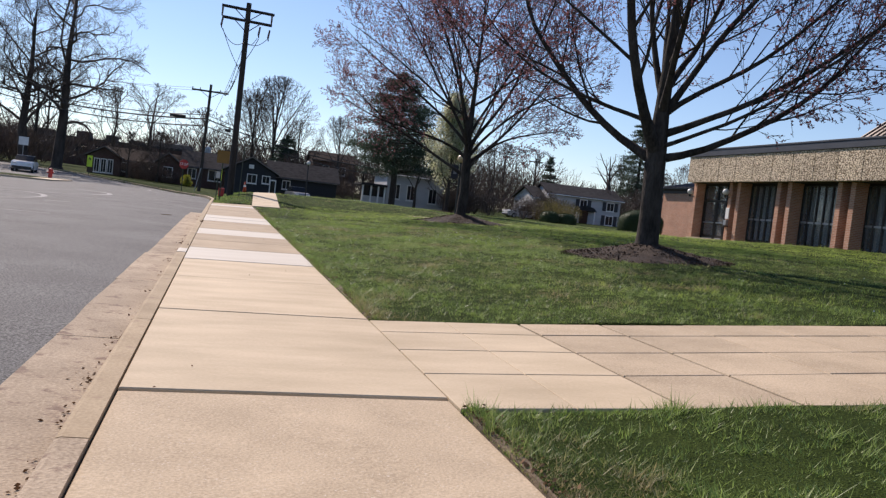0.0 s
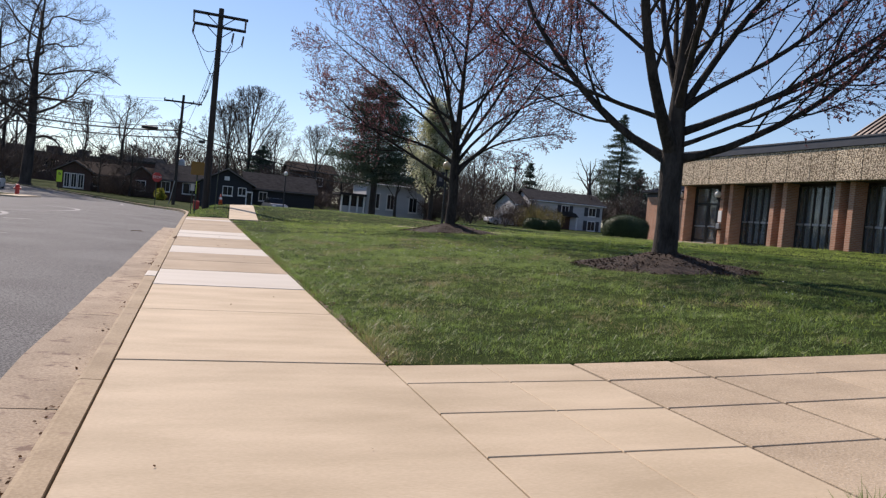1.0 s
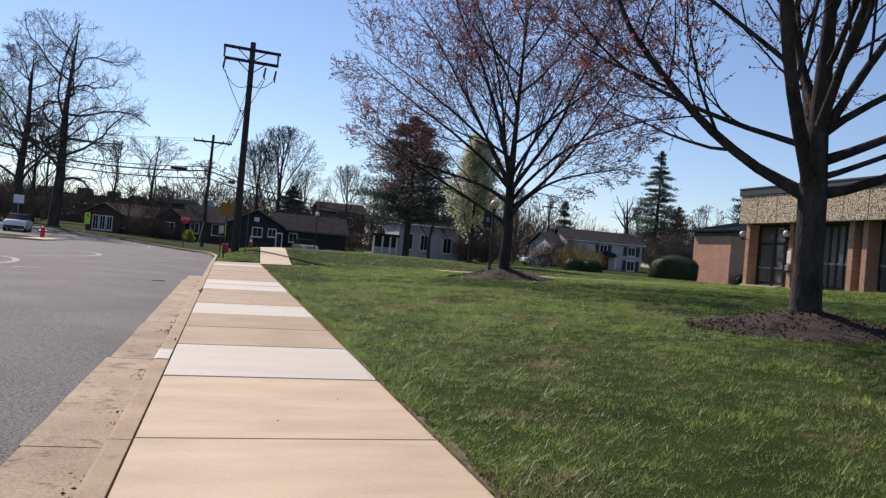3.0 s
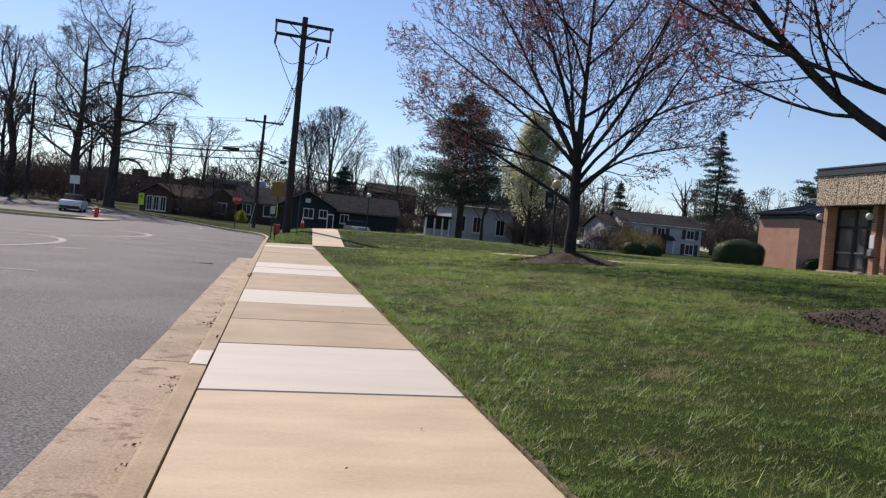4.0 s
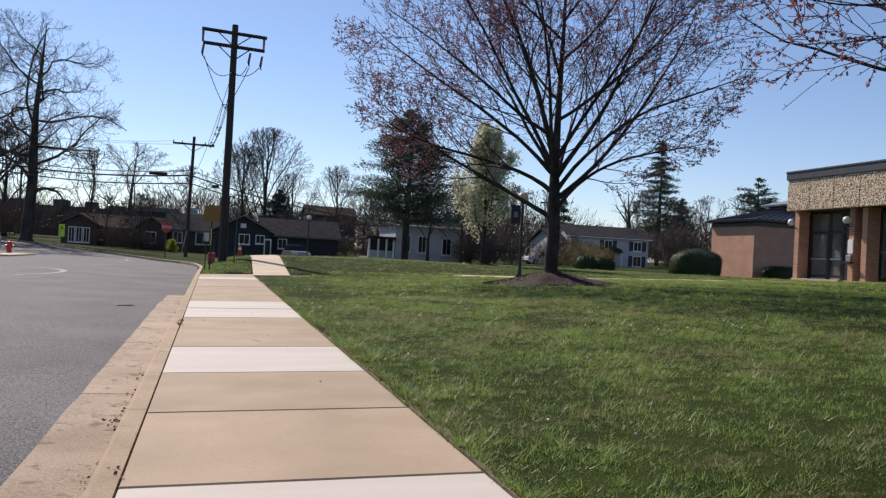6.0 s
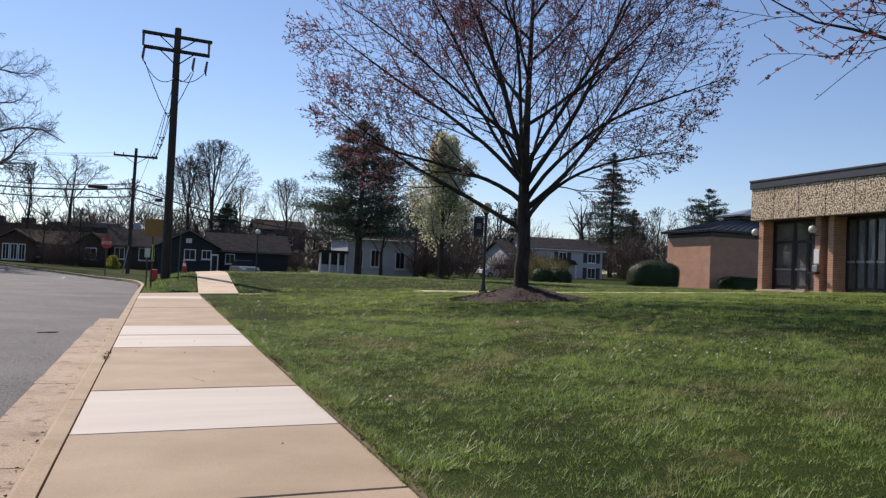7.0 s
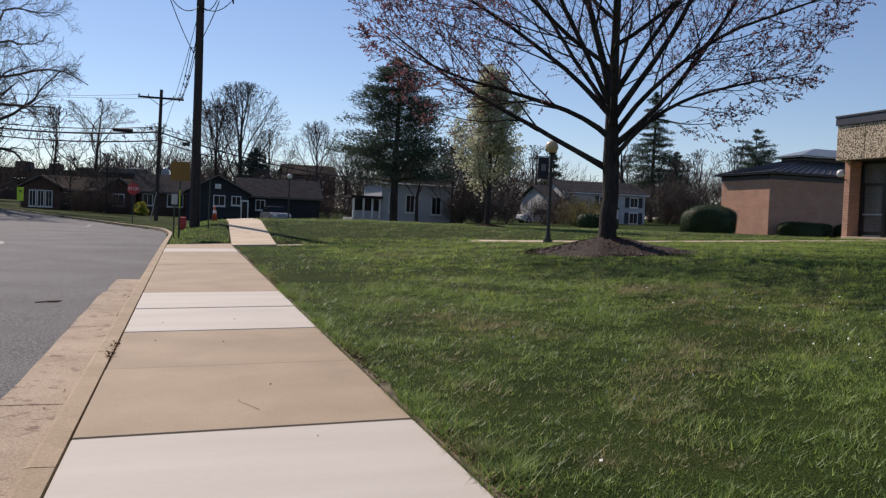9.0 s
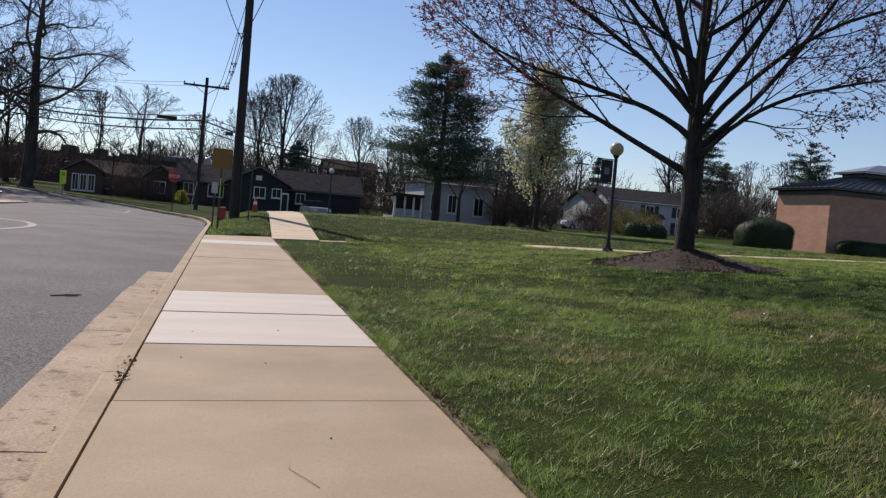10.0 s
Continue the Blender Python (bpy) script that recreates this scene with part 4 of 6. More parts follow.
bare_tree("shade_tree", -18.3, 101.5, 24.0, 9.5, 0.6, 11, fork=0.24, label="tall bare street tree with a thick dark trunk", limbs=16, lean_up=0.0, angle=66, twig=0.011, kids=(0, 11, 8, 5, 0), heavy=0.32, curl=1.35)
bare_tree("shade_tree", -22.2, 103.0, 20.0, 8.0, 0.55, 12, fork=0.22, label="tall bare street tree with many spreading limbs", limbs=15, lean_up=0.02, angle=56, curl=1.3, twig=0.011, kids=(0, 11, 8, 5, 0), heavy=0.3)
bare_tree("shade_tree", -30.5, 106.0, 19, 8.0, 0.5, 13, fork=0.25, label="bare shade tree behind the street")
bare_tree("shade_tree", -44, 104.0, 20, 9.0, 0.5, 15, fork=0.25, label="bare shade tree behind the street")
bare_tree("shade_tree", -10.0, 118, 13.0, 6.5, 0.3, 14, fork=0.22, label="bare branching tree behind the brick houses", angle=48, lean_up=0.02)
bare_tree("shade_tree", 7.2, 126, 17.5, 7.0, 0.34, 21, fork=0.1, label="bare tree with upright fanning branches", limbs=16, angle=26, lean_up=0.05, twig=0.016, curl=0.35, kids=(0, 8, 6, 4, 0))
bare_tree("shade_tree", 4.1, 128, 15.5, 5.0, 0.3, 22, fork=0.12, label="bare tree with upright fanning branches", limbs=14, angle=26, lean_up=0.05, twig=0.016, curl=0.35, kids=(0, 8, 6, 4, 0))
bare_tree("shade_tree", 10.6, 124, 11.0, 4.5, 0.25, 23, fork=0.15, label="small bare tree behind the dark house", limbs=8)
bare_tree("shade_tree", 15.2, 112, 11.3, 3.6, 0.22, 24, fork=0.35, label="slender bare tree beside a lamp post", limbs=12, angle=34, curl=0.45, kids=(0, 7, 6, 4, 0))
bare_tree("snag_tree", 55.0, 110, 10.5, 4.0, 0.45, 25, fork=0.5, label="pollarded bare tree with crooked limbs", limbs=5, kids=(0, 3, 2, 0, 0), levels=3, angle=55)

bare_tree("yard_tree", 24.4, 83.4, 6.5, 2.6, 0.14, 26, fork=0.2, label="small bare tree before a white house", limbs=7, kids=(0, 6, 5, 4, 0))
bare_tree("yard_tree", 23.4, 83.2, 7.0, 3.0, 0.16, 27, fork=0.2, label="small bare tree before a white house", limbs=9)
bare_tree("yard_tree", 26.5, 84.5, 8.0, 3.2, 0.16, 28, fork=0.15, label="bare tree among shrubs", limbs=9)
bare_tree("yard_tree", -7.2, 101.0, 6.0, 3.0, 0.14, 29, fork=0.15, label="small bare tree before a brick house", limbs=9)
bare_tree("yard_tree", -10.6, 101.5, 5.5, 2.6, 0.12, 30, fork=0.15, label="small bare tree before a brick house", limbs=8)
bare_tree("yard_tree", 20.2, 83.6, 7.2, 2.4, 0.16, 33, fork=0.3, label="bare tree close before a white house", limbs=7, kids=(0, 6, 5, 4, 0))
# looser woods behind the houses
rng = np.random.default_rng(77)
wood_spots = [(-60, 120, 13), (-52, 135, 15), (-38, 128, 14), (-27, 140, 13), (24, 128, 10), (29, 140, 11), (36, 128, 9), (44, 125, 11), (52, 132, 11), (66, 128, 10),
              (74, 120, 11), (84, 125, 12), (27, 98, 8), (34, 101, 9), (72, 105, 9), (58, 100, 8), (-46, 118, 15), (-34, 116, 13), (-24, 118, 14), (-15, 122, 12), (-3, 122, 11), (-70, 112, 16), (20, 118, 9), (31, 112, 10)]
base_woods = [bare_tree("shade_tree", wood_spots[0][0], wood_spots[0][1], 12, 5.5, 0.24, 31, fork=0.15, label="bare brown tree in far woods", limbs=8, twig=0.026, kids=(0, 5, 5, 3, 0)),
              bare_tree("shade_tree", wood_spots[1][0], wood_spots[1][1], 12, 6.0, 0.26, 32, fork=0.1, label="bare brown tree in far woods", limbs=9, twig=0.026, kids=(0, 5, 5, 3, 0))]
for k, (px, py, h) in enumerate(wood_spots[2:]):
    src = base_woods[k % 2]
    c = copy_thing(src, pose(px, py, float(land(px, py)), 0, 0, 77 * k))
    c.scale = (h / 12 * rng.uniform(0.9, 1.2),) * 2 + (h / 12,)


def brush(name, x, y, w, d, h, count, mat, seed, label, category="brush", size=0.03, kind="", upright=True, long=16):
    """Thicket of thin twigs, or of small leaves, filling an uneven, lumpy volume."""
    z = float(land(x, y))
    top = thing(name, x, y, z, 0, label, category, kind=kind)
    rng = np.random.default_rng(seed)
    T, stems = Tubes(), Tubes()
    count = int(count * 0.75)
    lumps = max(3, int(w / h * 2.2))
    per = count // lumps
    for k in range(lumps):
        lx, ly = rng.uniform(-w / 2, w / 2) * 0.9, rng.uniform(-d / 2, d / 2) * 0.8
        lh, lr = rng.uniform(0.5, 1.0) * h, rng.uniform(0.25, 0.45) * min(w, 3 * h)
        u = rng.normal(size=(per, 3))
        u /= np.linalg.norm(u, axis=1, keepdims=True)
        rad = rng.uniform(0.15, 1.0, per)[:, None] ** 0.5
        p = np.array([lx, ly, lh * 0.5]) + u * rad * np.array([lr, min(lr, d), lh * 0.5])
        p = p[p[:, 2] > 0.02]
        ax = np.stack([(p[:, 0] - lx) / lr * 0.7, (p[:, 1] - ly) / lr * 0.5, 0.9 * np.ones(len(p))], 1) if upright else None
        T.pieces(p, size * rng.uniform(0.5, 1.4, len(p)), rng, long if upright else 1.3, ax)
        for q in range(7):
            a = rng.uniform(0, 6.28)
            stems.tube([(lx, ly, -0.1), (lx + 0.3 * lr * math.cos(a), ly + 0.3 * lr * math.sin(a), lh * 0.5), (lx + 0.6 * lr * math.cos(a), ly + 0.6 * lr * math.sin(a), lh * 0.95)],
                       [0.05, 0.035, 0.01], 4)
    tagged(stems.wood("stem_growth", M["twig_far"], top), kind="stuff")
    tagged(T.leaves("foliage", mat, top), kind="stuff")
    return top


def conifer(name, x, y, height, spread, trunk_r, seed, label, bare=0.18, whorls=26, clump=0.16, z=None, droop=-0.1, gap=0.15, shape=0.9, rough_=0.08, inner=0.2, flat=0.45, full=66):
    """A pine or spruce: whorled limbs with clumps of needles."""
    z = float(land(x, y)) if z is None else z
    top = thing(name, x, y, z, 0, label, "tree")
    rng = np.random.default_rng(seed)
    T0, T1 = Tubes(), Tubes()
    T0.tube([(0, 0, -0.2), (0, 0, height * 0.3), (0.1, 0, height * 0.7), (0, 0, height)], [trunk_r, trunk_r * 0.8, trunk_r * 0.4, 0.02], 9)
    for k in range(whorls):
        q = k / (whorls - 1)
        h = height * (bare + (0.985 - bare) * q)
        prof = spread * (1 - q ** shape) ** 0.8 * (0.6 + 0.4 * math.sin(min(1, q * 3 + 0.15) * 1.57)) * rng.uniform(1 - rough_, 1 + rough_)
        for b in range(7):
            if rng.uniform() < gap:
                continue
            a = b * 0.9 + k * 1.3 + rng.uniform(-0.25, 0.25)
            ln_ = prof * rng.uniform(0.65, 1.15) + 0.15
            h = height * (bare + (0.985 - bare) * min(1, max(0, q + rng.uniform(-0.6, 0.6) / whorls)))
            tip = np.array([math.cos(a) * ln_, math.sin(a) * ln_, h + droop * ln_ + rng.uniform(0, 0.18) * ln_])
            mid = tip * 0.5 + np.array([0, 0, h * 0.5 + 0.04 * ln_])
            T0.tube([(0, 0, h), mid, tip], [0.05 * (1 - q) + 0.015, 0.03 * (1 - q) + 0.01, 0.008], 4)
            m = int(40 + ln_ * full)
            t = rng.uniform(inner, 1.05, (m, 1))
            p = np.array([0, 0, h]) * (1 - t) + tip * t + rng.normal(size=(m, 3)) * (0.12 + 0.07 * ln_) * np.array([1, 1, flat])
            T1.pieces(p, clump * 0.34 * rng.uniform(0.6, 1.3, m), rng, 4.5, tip / (np.linalg.norm(tip[:2]) + 1e-6) * np.array([0.6, 0.6, 0.0]) + np.array([0, 0, 0.35]))
    T0.wood("trunk", M["bark_far"], top)
    T1.leaves("crown", M["needle"], top)
    return top


conifer("pine_tree", 16.1, 75.5, 13.0, 4.6, 0.34, 41, "tall dark green pine standing before a white house", bare=0.25, whorls=26, clump=0.18, gap=0.22, shape=1.55, rough_=0.34, droop=0.02, inner=0.32, flat=0.55, full=92)
conifer("spruce_tree", 59.8, 110, 17.5, 5.4, 0.35, 42, "tall dark spruce behind the white house", bare=0.06, whorls=28, clump=0.22, droop=-0.2, gap=0.2, rough_=0.25)
conifer("spruce_tree", 62.7, 109, 9.5, 3.6, 0.22, 43, "smaller dark spruce at the edge of the woods", bare=0.05, whorls=18, clump=0.22, droop=-0.22, gap=0.28, rough_=0.25)
conifer("spruce_tree", 48.5, 117, 9.2, 2.8, 0.22, 46, "dark spruce in the woods behind the houses", bare=0.05, whorls=18, clump=0.22, droop=-0.22, gap=0.28, rough_=0.25)
conifer("pine_tree", 69.0, 101, 12.4, 3.4, 0.28, 44, "dark pine with a rounded top behind the annex", bare=0.45, whorls=12, clump=0.24, gap=0.34, shape=2.2, rough_=0.3, droop=0.05)
conifer("pine_tree", 8.8, 121, 8.5, 4.2, 0.26, 45, "dark green pine among bare trees", bare=0.15, whorls=16, clump=0.25)


def pear(x, y, height, spread, seed):
    """An upright pear tree in white blossom and young leaf."""
    z = float(land(x, y))
    top = thing("pear_tree", x, y, z, 0, "upright pear tree with white blossom and young green leaves", "tree")
    rng = np.random.default_rng(seed)
    T0, T1 = Tubes(), Tubes()
    P = dict(levels=3, segs=[6, 7, 4, 3], up=[0, 0.16, 0.1, 0.05], wobble=[0.03, 0.05, 0.1, 0.14], taper=0.25, thin=0.008, sides=[8, 6, 4, 3], kids=[0, 11, 7, 0],
             **{"from": [0, 0.15, 0.15]}, angle=[0, 34, 40], ratio=[0, 0.4, 0.5], slim=0.5, buds=16, bud=0.085, bud_off=0.13)
    T0.tube([(0, 0, -0.2), (0, 0, 0.2), (0.03, 0, 1.4), (0, 0.05, height * 0.5), (0, 0, height * 0.95)], [0.2, 0.15, 0.12, 0.07, 0.01], 10)
    env = (np.array([0, 0, height * 0.44 + 0.4]), np.array([spread, spread, height * 0.56 - 0.3]))
    for k in range(17):
        h = 0.95 + (height * 0.75 - 0.95) * k / 16
        d = turned(np.array([0, 0, 1.0]), radians(48 - 20 * k / 16), k * 2.4)[0]
        st = np.array([0, 0, h])
        grow(st, d, room(st, d, env)[0] * rng.uniform(0.85, 1.0) * (1.0 - 0.3 * k / 16), 0.05, 1, P, rng, env, {0: T0, 1: T1})
    T0.wood("trunk", M["bark_far"], top)
    tagged(T1.wood("branching", M["twig_far"], top), kind="stuff")
    T1.leaves("crown", M["blossom"], top, "white blossom among yellow-green leaves")


pear(15.0, 51.0, 8.6, 2.4, 51)
mulch_mound(15.0, 51.0, 1.1, 0.12, 3)


def shrub(name, x, y, rx, ry, h, seed, label, mat, count=5000, leaf=0.07, boxy=False, z=None):
    """A clipped shrub: a leafy skin over a dark core."""
    z = float(land(x, y)) if z is None else z
    top = thing(name, x, y, z, 0, label, "shrub")
    rng = np.random.default_rng(seed)
    bm = bmesh.new()
    bmesh.ops.create_icosphere(bm, subdivisions=3, radius=1)
    p_ = 0.55 if boxy else 0.85
    for v in bm.verts:
        q = v.co.normalized()
        f = 0.93 + 0.05 * math.sin(q.x * 5 + seed) * math.cos(q.y * 4 + q.z * 3)
        q = Vector([math.copysign(abs(c) ** p_, c) for c in q])
        if q.z < 0:
            flat = math.hypot(q.x, q.y) or 1
            q = Vector((q.x / flat ** 0.8, q.y / flat ** 0.8, q.z))
            v.co = Vector((q.x * rx * f, q.y * ry * f, h * 0.36 * (1 + max(-1.1, q.z * 1.6))))
        else:
            v.co = Vector((q.x * rx * f, q.y * ry * f, h * 0.36 + q.z * h * 0.62 * f))
    skin = np.array([[v.co for v in f.verts] for f in bm.faces])
    part("core", bm, M["hedge"] if mat is M["hedge"] else mat, top, smooth=True)
    T = Tubes()
    w3 = rng.dirichlet((1, 1, 1), count)[:, :, None]
    p = (skin[rng.integers(len(skin), size=count)] * w3).sum(1) + rng.normal(size=(count, 3)) * 0.035
    p = p[p[:, 2] > 0]
    T.pieces(p * rng.uniform(0.99, 1.04, (len(p), 1)), leaf * rng.uniform(0.6, 1.3, len(p)), rng, 1.6)
    T.leaves("foliage", mat, top)
    return top

# ---------------------------------------------------------------- brick school building
BX = 26.8           # line of the column fronts
PX = 26.3           # face of the overhanging panels
B_Y0, B_Y1 = -16.0, 40.1
FLOOR_Z = 1.2
school = thing("brick_building", BX, 0, 0, 0, "low brick building with aggregate panels and tall dark windows", "building")


def sb(x0, x1, y0, y1, z0, z1, bevel=0.0):
    """A box in world metres, moved into the building's frame."""
    return box(x0 - BX, x1 - BX, y0, y1, z0, z1, bevel)


part("back_wall", sb(BX + 9, BX + 9.3, B_Y0, B_Y1, 0.5, 5.6), M["brick"], school)
part("roof", sb(PX + 0.1, BX + 9.3, B_Y0, B_Y1 - 0.1, 5.75, 5.95), M["flat_dark"], school)
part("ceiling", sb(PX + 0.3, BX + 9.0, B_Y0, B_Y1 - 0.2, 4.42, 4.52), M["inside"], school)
part("floor_slab", sb(BX - 0.1, BX + 9.0, B_Y0, B_Y1 - 0.2, 0.6, 1.28), M["concrete"], school)
part("end_wall", sb(BX + 0.9, BX + 9.0, B_Y1 - 0.4, B_Y1 - 0.1, 0.6, 5.6), M["brick"], school)
part("end_wall", sb(BX + 0.9, BX + 9.0, B_Y0, B_Y0 + 0.3, 0.6, 5.6), M["brick"], school)
part("partition", sb(BX + 3.5, BX + 3.6, B_Y0 + 0.3, B_Y1 - 0.4, 1.28, 4.42), M["inside"], school)
fascia = part("fascia", sb(PX - 0.06, PX + 0.2, B_Y0, B_Y1 - 0.06, 5.84, 6.16, 0.012), M["fascia"], school, "dark metal roof edge")
part("drip_edge", sb(PX - 0.09, PX + 0.22, B_Y0, B_Y1 - 0.04, 6.165, 6.25, 0.01), M["fascia"], fascia)
part("fascia", sb(PX + 0.2, BX + 9.3, B_Y1 - 0.32, B_Y1 - 0.06, 5.84, 6.16, 0.012), M["fascia"], school)
py = B_Y1 - 0.1
while py > B_Y0 + 1:
    w_ = 1.52
    bm = sb(PX, PX + 0.22, py - w_ + 0.012, py - 0.012, 4.4, 5.835, 0.03)
    part("panel", bm, M["aggregate"], school)
    py -= w_
# Soffit shares the dark interior colour that has the shade painted in.
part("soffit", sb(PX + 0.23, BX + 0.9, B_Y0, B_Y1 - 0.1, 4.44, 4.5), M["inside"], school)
for xx in np.arange(PX + 0.3, PX + 6, 1.52):
    part("panel", sb(xx, xx + 1.49, B_Y1 - 0.32, B_Y1 - 0.1, 4.4, 5.835, 0.03), M["aggregate"], school)

col_y = [39.85, 36.35, 35.62]
yy = 32.32
while yy > B_Y0 + 2:
    col_y += [yy, yy - 0.82]
    yy -= 4.22
for cy in col_y:
    part("column", sb(BX, BX + 0.95, cy - 0.15, cy + 0.15, 0.7, 4.44, 0.006), M["brick"], school)


def window_bay(y0, y1, panes, rail=2.55, bottom=1.3, curtained=True):
    """One recessed window wall between two columns: frame, mullions, rail, glass and curtain."""
    wx = BX + 0.72
    bay = part("window", sb(wx - 0.05, wx + 0.07, y0, y1, bottom, bottom + 0.14), M["frame_dark"], school, "tall bronze-framed window")
    part("frame_top", sb(wx - 0.05, wx + 0.07, y0, y1, 4.3, 4.44), M["frame_dark"], bay)
    part("rail", sb(wx - 0.04, wx + 0.06, y0, y1, rail - 0.045, rail + 0.045), M["steel"] if curtained else M["frame_dark"], bay)
    for a in range(panes + 1):
        yy_ = y0 + (y1 - y0) * a / panes
        part("mullion", sb(wx - 0.06, wx + 0.06, yy_ - 0.035, yy_ + 0.035, bottom + 0.14, 4.3), M["frame_dark"], bay)
    for a in range(panes):
        ya, yb = y0 + (y1 - y0) * a / panes + 0.035, y0 + (y1 - y0) * (a + 1) / panes - 0.035
        g = part("pane", sb(wx - 0.005, wx + 0.005, ya, yb, bottom + 0.14, 4.3), M["glass"], bay)
        g.visible_shadow = False
    if curtained:
        vs, fs = [], []
        n = 60
        for a in range(n + 1):
            yy_ = y0 + 0.1 + (y1 - y0 - 0.2) * a / n
            for z_ in (bottom + 0.2, 4.28):
                vs.append((wx + 0.3 + 0.035 * math.sin(a * 1.3) - BX, yy_, z_))
        fs = [(2 * a, 2 * a + 2, 2 * a + 3, 2 * a + 1) for a in range(n)]
        mesh_object("curtain", vs, fs, M["curtain"], bay, "pale pleated curtain", smooth=True)


window_bay(32.5, 35.45, 6)
yy = 32.32 - 0.82 - 0.17
while yy - 3.06 > B_Y0 + 2:
    window_bay(yy - 3.06, yy, 6)
    yy -= 4.22
# double doors by the corner
dx = BX + 0.6
doors = part("door_frame", sb(dx - 0.06, dx + 0.08, 36.55, 39.65, 4.28, 4.44), M["frame_dark"], school, "bronze entrance frame with double glass doors")
for yy_ in (36.58, 37.45, 38.35, 39.62):
    part("jamb", sb(dx - 0.06, dx + 0.08, yy_ - 0.05, yy_ + 0.05, 1.28, 4.28), M["frame_dark"], doors)
part("transom_bar", sb(dx - 0.07, dx + 0.09, 36.55, 39.65, 3.38, 3.5), M["frame_dark"], doors)
for ya, yb in ((37.5, 38.3), (38.4, 39.57)):
    leaf = part("door", sb(dx - 0.03, dx + 0.03, ya, yb, 1.3, 1.5), M["frame_dark"], doors, "glass door with a push bar")
    part("stile", sb(dx - 0.03, dx + 0.03, ya, ya + 0.1, 1.5, 3.38), M["frame_dark"], leaf)
    part("stile", sb(dx - 0.03, dx + 0.03, yb - 0.1, yb, 1.5, 3.38), M["frame_dark"], leaf)
    part("push_bar", sb(dx - 0.07, dx - 0.03, ya + 0.08, yb - 0.08, 2.18, 2.25), M["steel"], leaf)
    part("kick_rail", sb(dx - 0.04, dx + 0.03, ya + 0.1, yb - 0.1, 1.3, 1.36), M["steel"], leaf)
    g = part("pane", sb(dx - 0.005, dx + 0.005, ya + 0.1, yb - 0.1, 1.5, 3.38), M["glass"], leaf)
    g.visible_shadow = False
for ya, yb, z0, z1 in ((36.63, 37.4, 1.3, 4.28), (37.5, 38.3, 3.5, 4.28), (38.4, 39.57, 3.5, 4.28)):
    g = part("pane", sb(dx - 0.005, dx + 0.005, ya, yb, z0, z1), M["glass"], doors)
    g.visible_shadow = False
part("floor_mat", sb(BX - 0.4, BX + 0.6, 36.6, 39.6, 1.1, 1.285, 0.02), M["concrete"], school)


def wall_lamp(y):
    """A white globe on a short bracket, fixed to a column."""
    t = thing("wall_lamp", BX, y, 3.75, 0, "white globe wall lamp on a brick column", "lamp", "entrance lamps")
    part("arm", rod((0.0, 0, -0.12), (-0.28, 0, -0.12), 0.025), M["black"], t)
    part("cup", rod((-0.28, 0, -0.16), (-0.28, 0, -0.02), 0.05, 0.08), M["black"], t)
    part("globe", ball(-0.28, 0, 0.13, 0.17), M["globe_white"], t, "white glass globe", True)


wall_lamp(39.9)
wall_lamp(36.35)
box_t = thing("call_box", BX, 36.35, 2.3, 0, "white notice panel and small box on a brick column", "panel")
part("panel_board", box(-0.05, 0.0, -0.15, 0.15, 0.15, 0.75, 0.01), M["white"], box_t)
part("call_unit", box(-0.14, 0.0, -0.14, 0.14, -0.2, 0.08, 0.02), M["steel"], box_t)
part("hood", box(-0.26, 0.0, -0.18, 0.18, -0.28, -0.22, 0.01), M["frame_dark"], box_t)

# brown pyramid roof of the hall behind
hall = thing("hall_roof", 40, 28.6, 5.9, 0, "steep brown standing-seam pyramid roof behind the parapet", "roof")
bm = bmesh.new()
base_ = [bm.verts.new(c) for c in ((-6.5, -9.6, 0.4), (6.5, -9.6, 0.4), (6.5, 9.6, 0.4), (-6.5, 9.6, 0.4))]
tip_ = [bm.verts.new((0, -2.5, 8.2)), bm.verts.new((0, 2.5, 8.2))]
bm.faces.new((base_[0], base_[1], tip_[0]))
bm.faces.new((base_[1], base_[2], tip_[1], tip_[0]))
bm.faces.new((base_[2], base_[3], tip_[1]))
bm.faces.new((base_[3], base_[0], tip_[0], tip_[1]))
bm.faces.new(base_[::-1])
part("roof_sheet", bm, M["roof_metal"], hall)
for k in range(33):
    b_ = -9.4 + k * 0.5875
    top_y = max(-2.5, min(2.5, b_ * 0.26))
    part("seam", rod((-6.54, b_, 0.42), (-0.04, top_y, 8.22), 0.045, n=4), M["roof_metal"], hall)
part("hall_wall", box(-6.2, 6.2, -9.3, 9.3, -4.8, 0.4), M["brick_dark"], hall)

# ---------------------------------------------------------------- brick annex with a stepped metal roof
AX, AY = 40.3, 61.7
annex = thing("brick_annex", AX, AY, 0, 0, "windowless orange brick annex with a stepped metal roof", "building")
part("wall", box(0, 16, 0, 5.6, 0.5, 5.15), M["brick"], annex)
part("frieze", box(-0.05, 16.05, -0.05, 5.65, 5.153, 5.5), M["frame_dark"], annex, "dark band under the eaves")
part("gutter_edge", box(-0.45, 16.45, -0.45, 6.05, 5.503, 5.66, 0.02), M["frame_dark"], annex, "dark gutter")
bm = bmesh.new()
low = [bm.verts.new(c) for c in ((-0.5, -0.5, 5.66), (16.5, -0.5, 5.66), (16.5, 6.1, 5.66), (-0.5, 6.1, 5.66))]
up_ = [bm.verts.new(c) for c in ((4.5, 2.2, 6.85), (14, 2.2, 6.85), (14, 4.6, 6.85), (4.5, 4.6, 6.85))]
for a in range(4):
    bm.faces.new((low[a], low[(a + 1) % 4], up_[(a + 1) % 4], up_[a]))
bm.faces.new(up_)
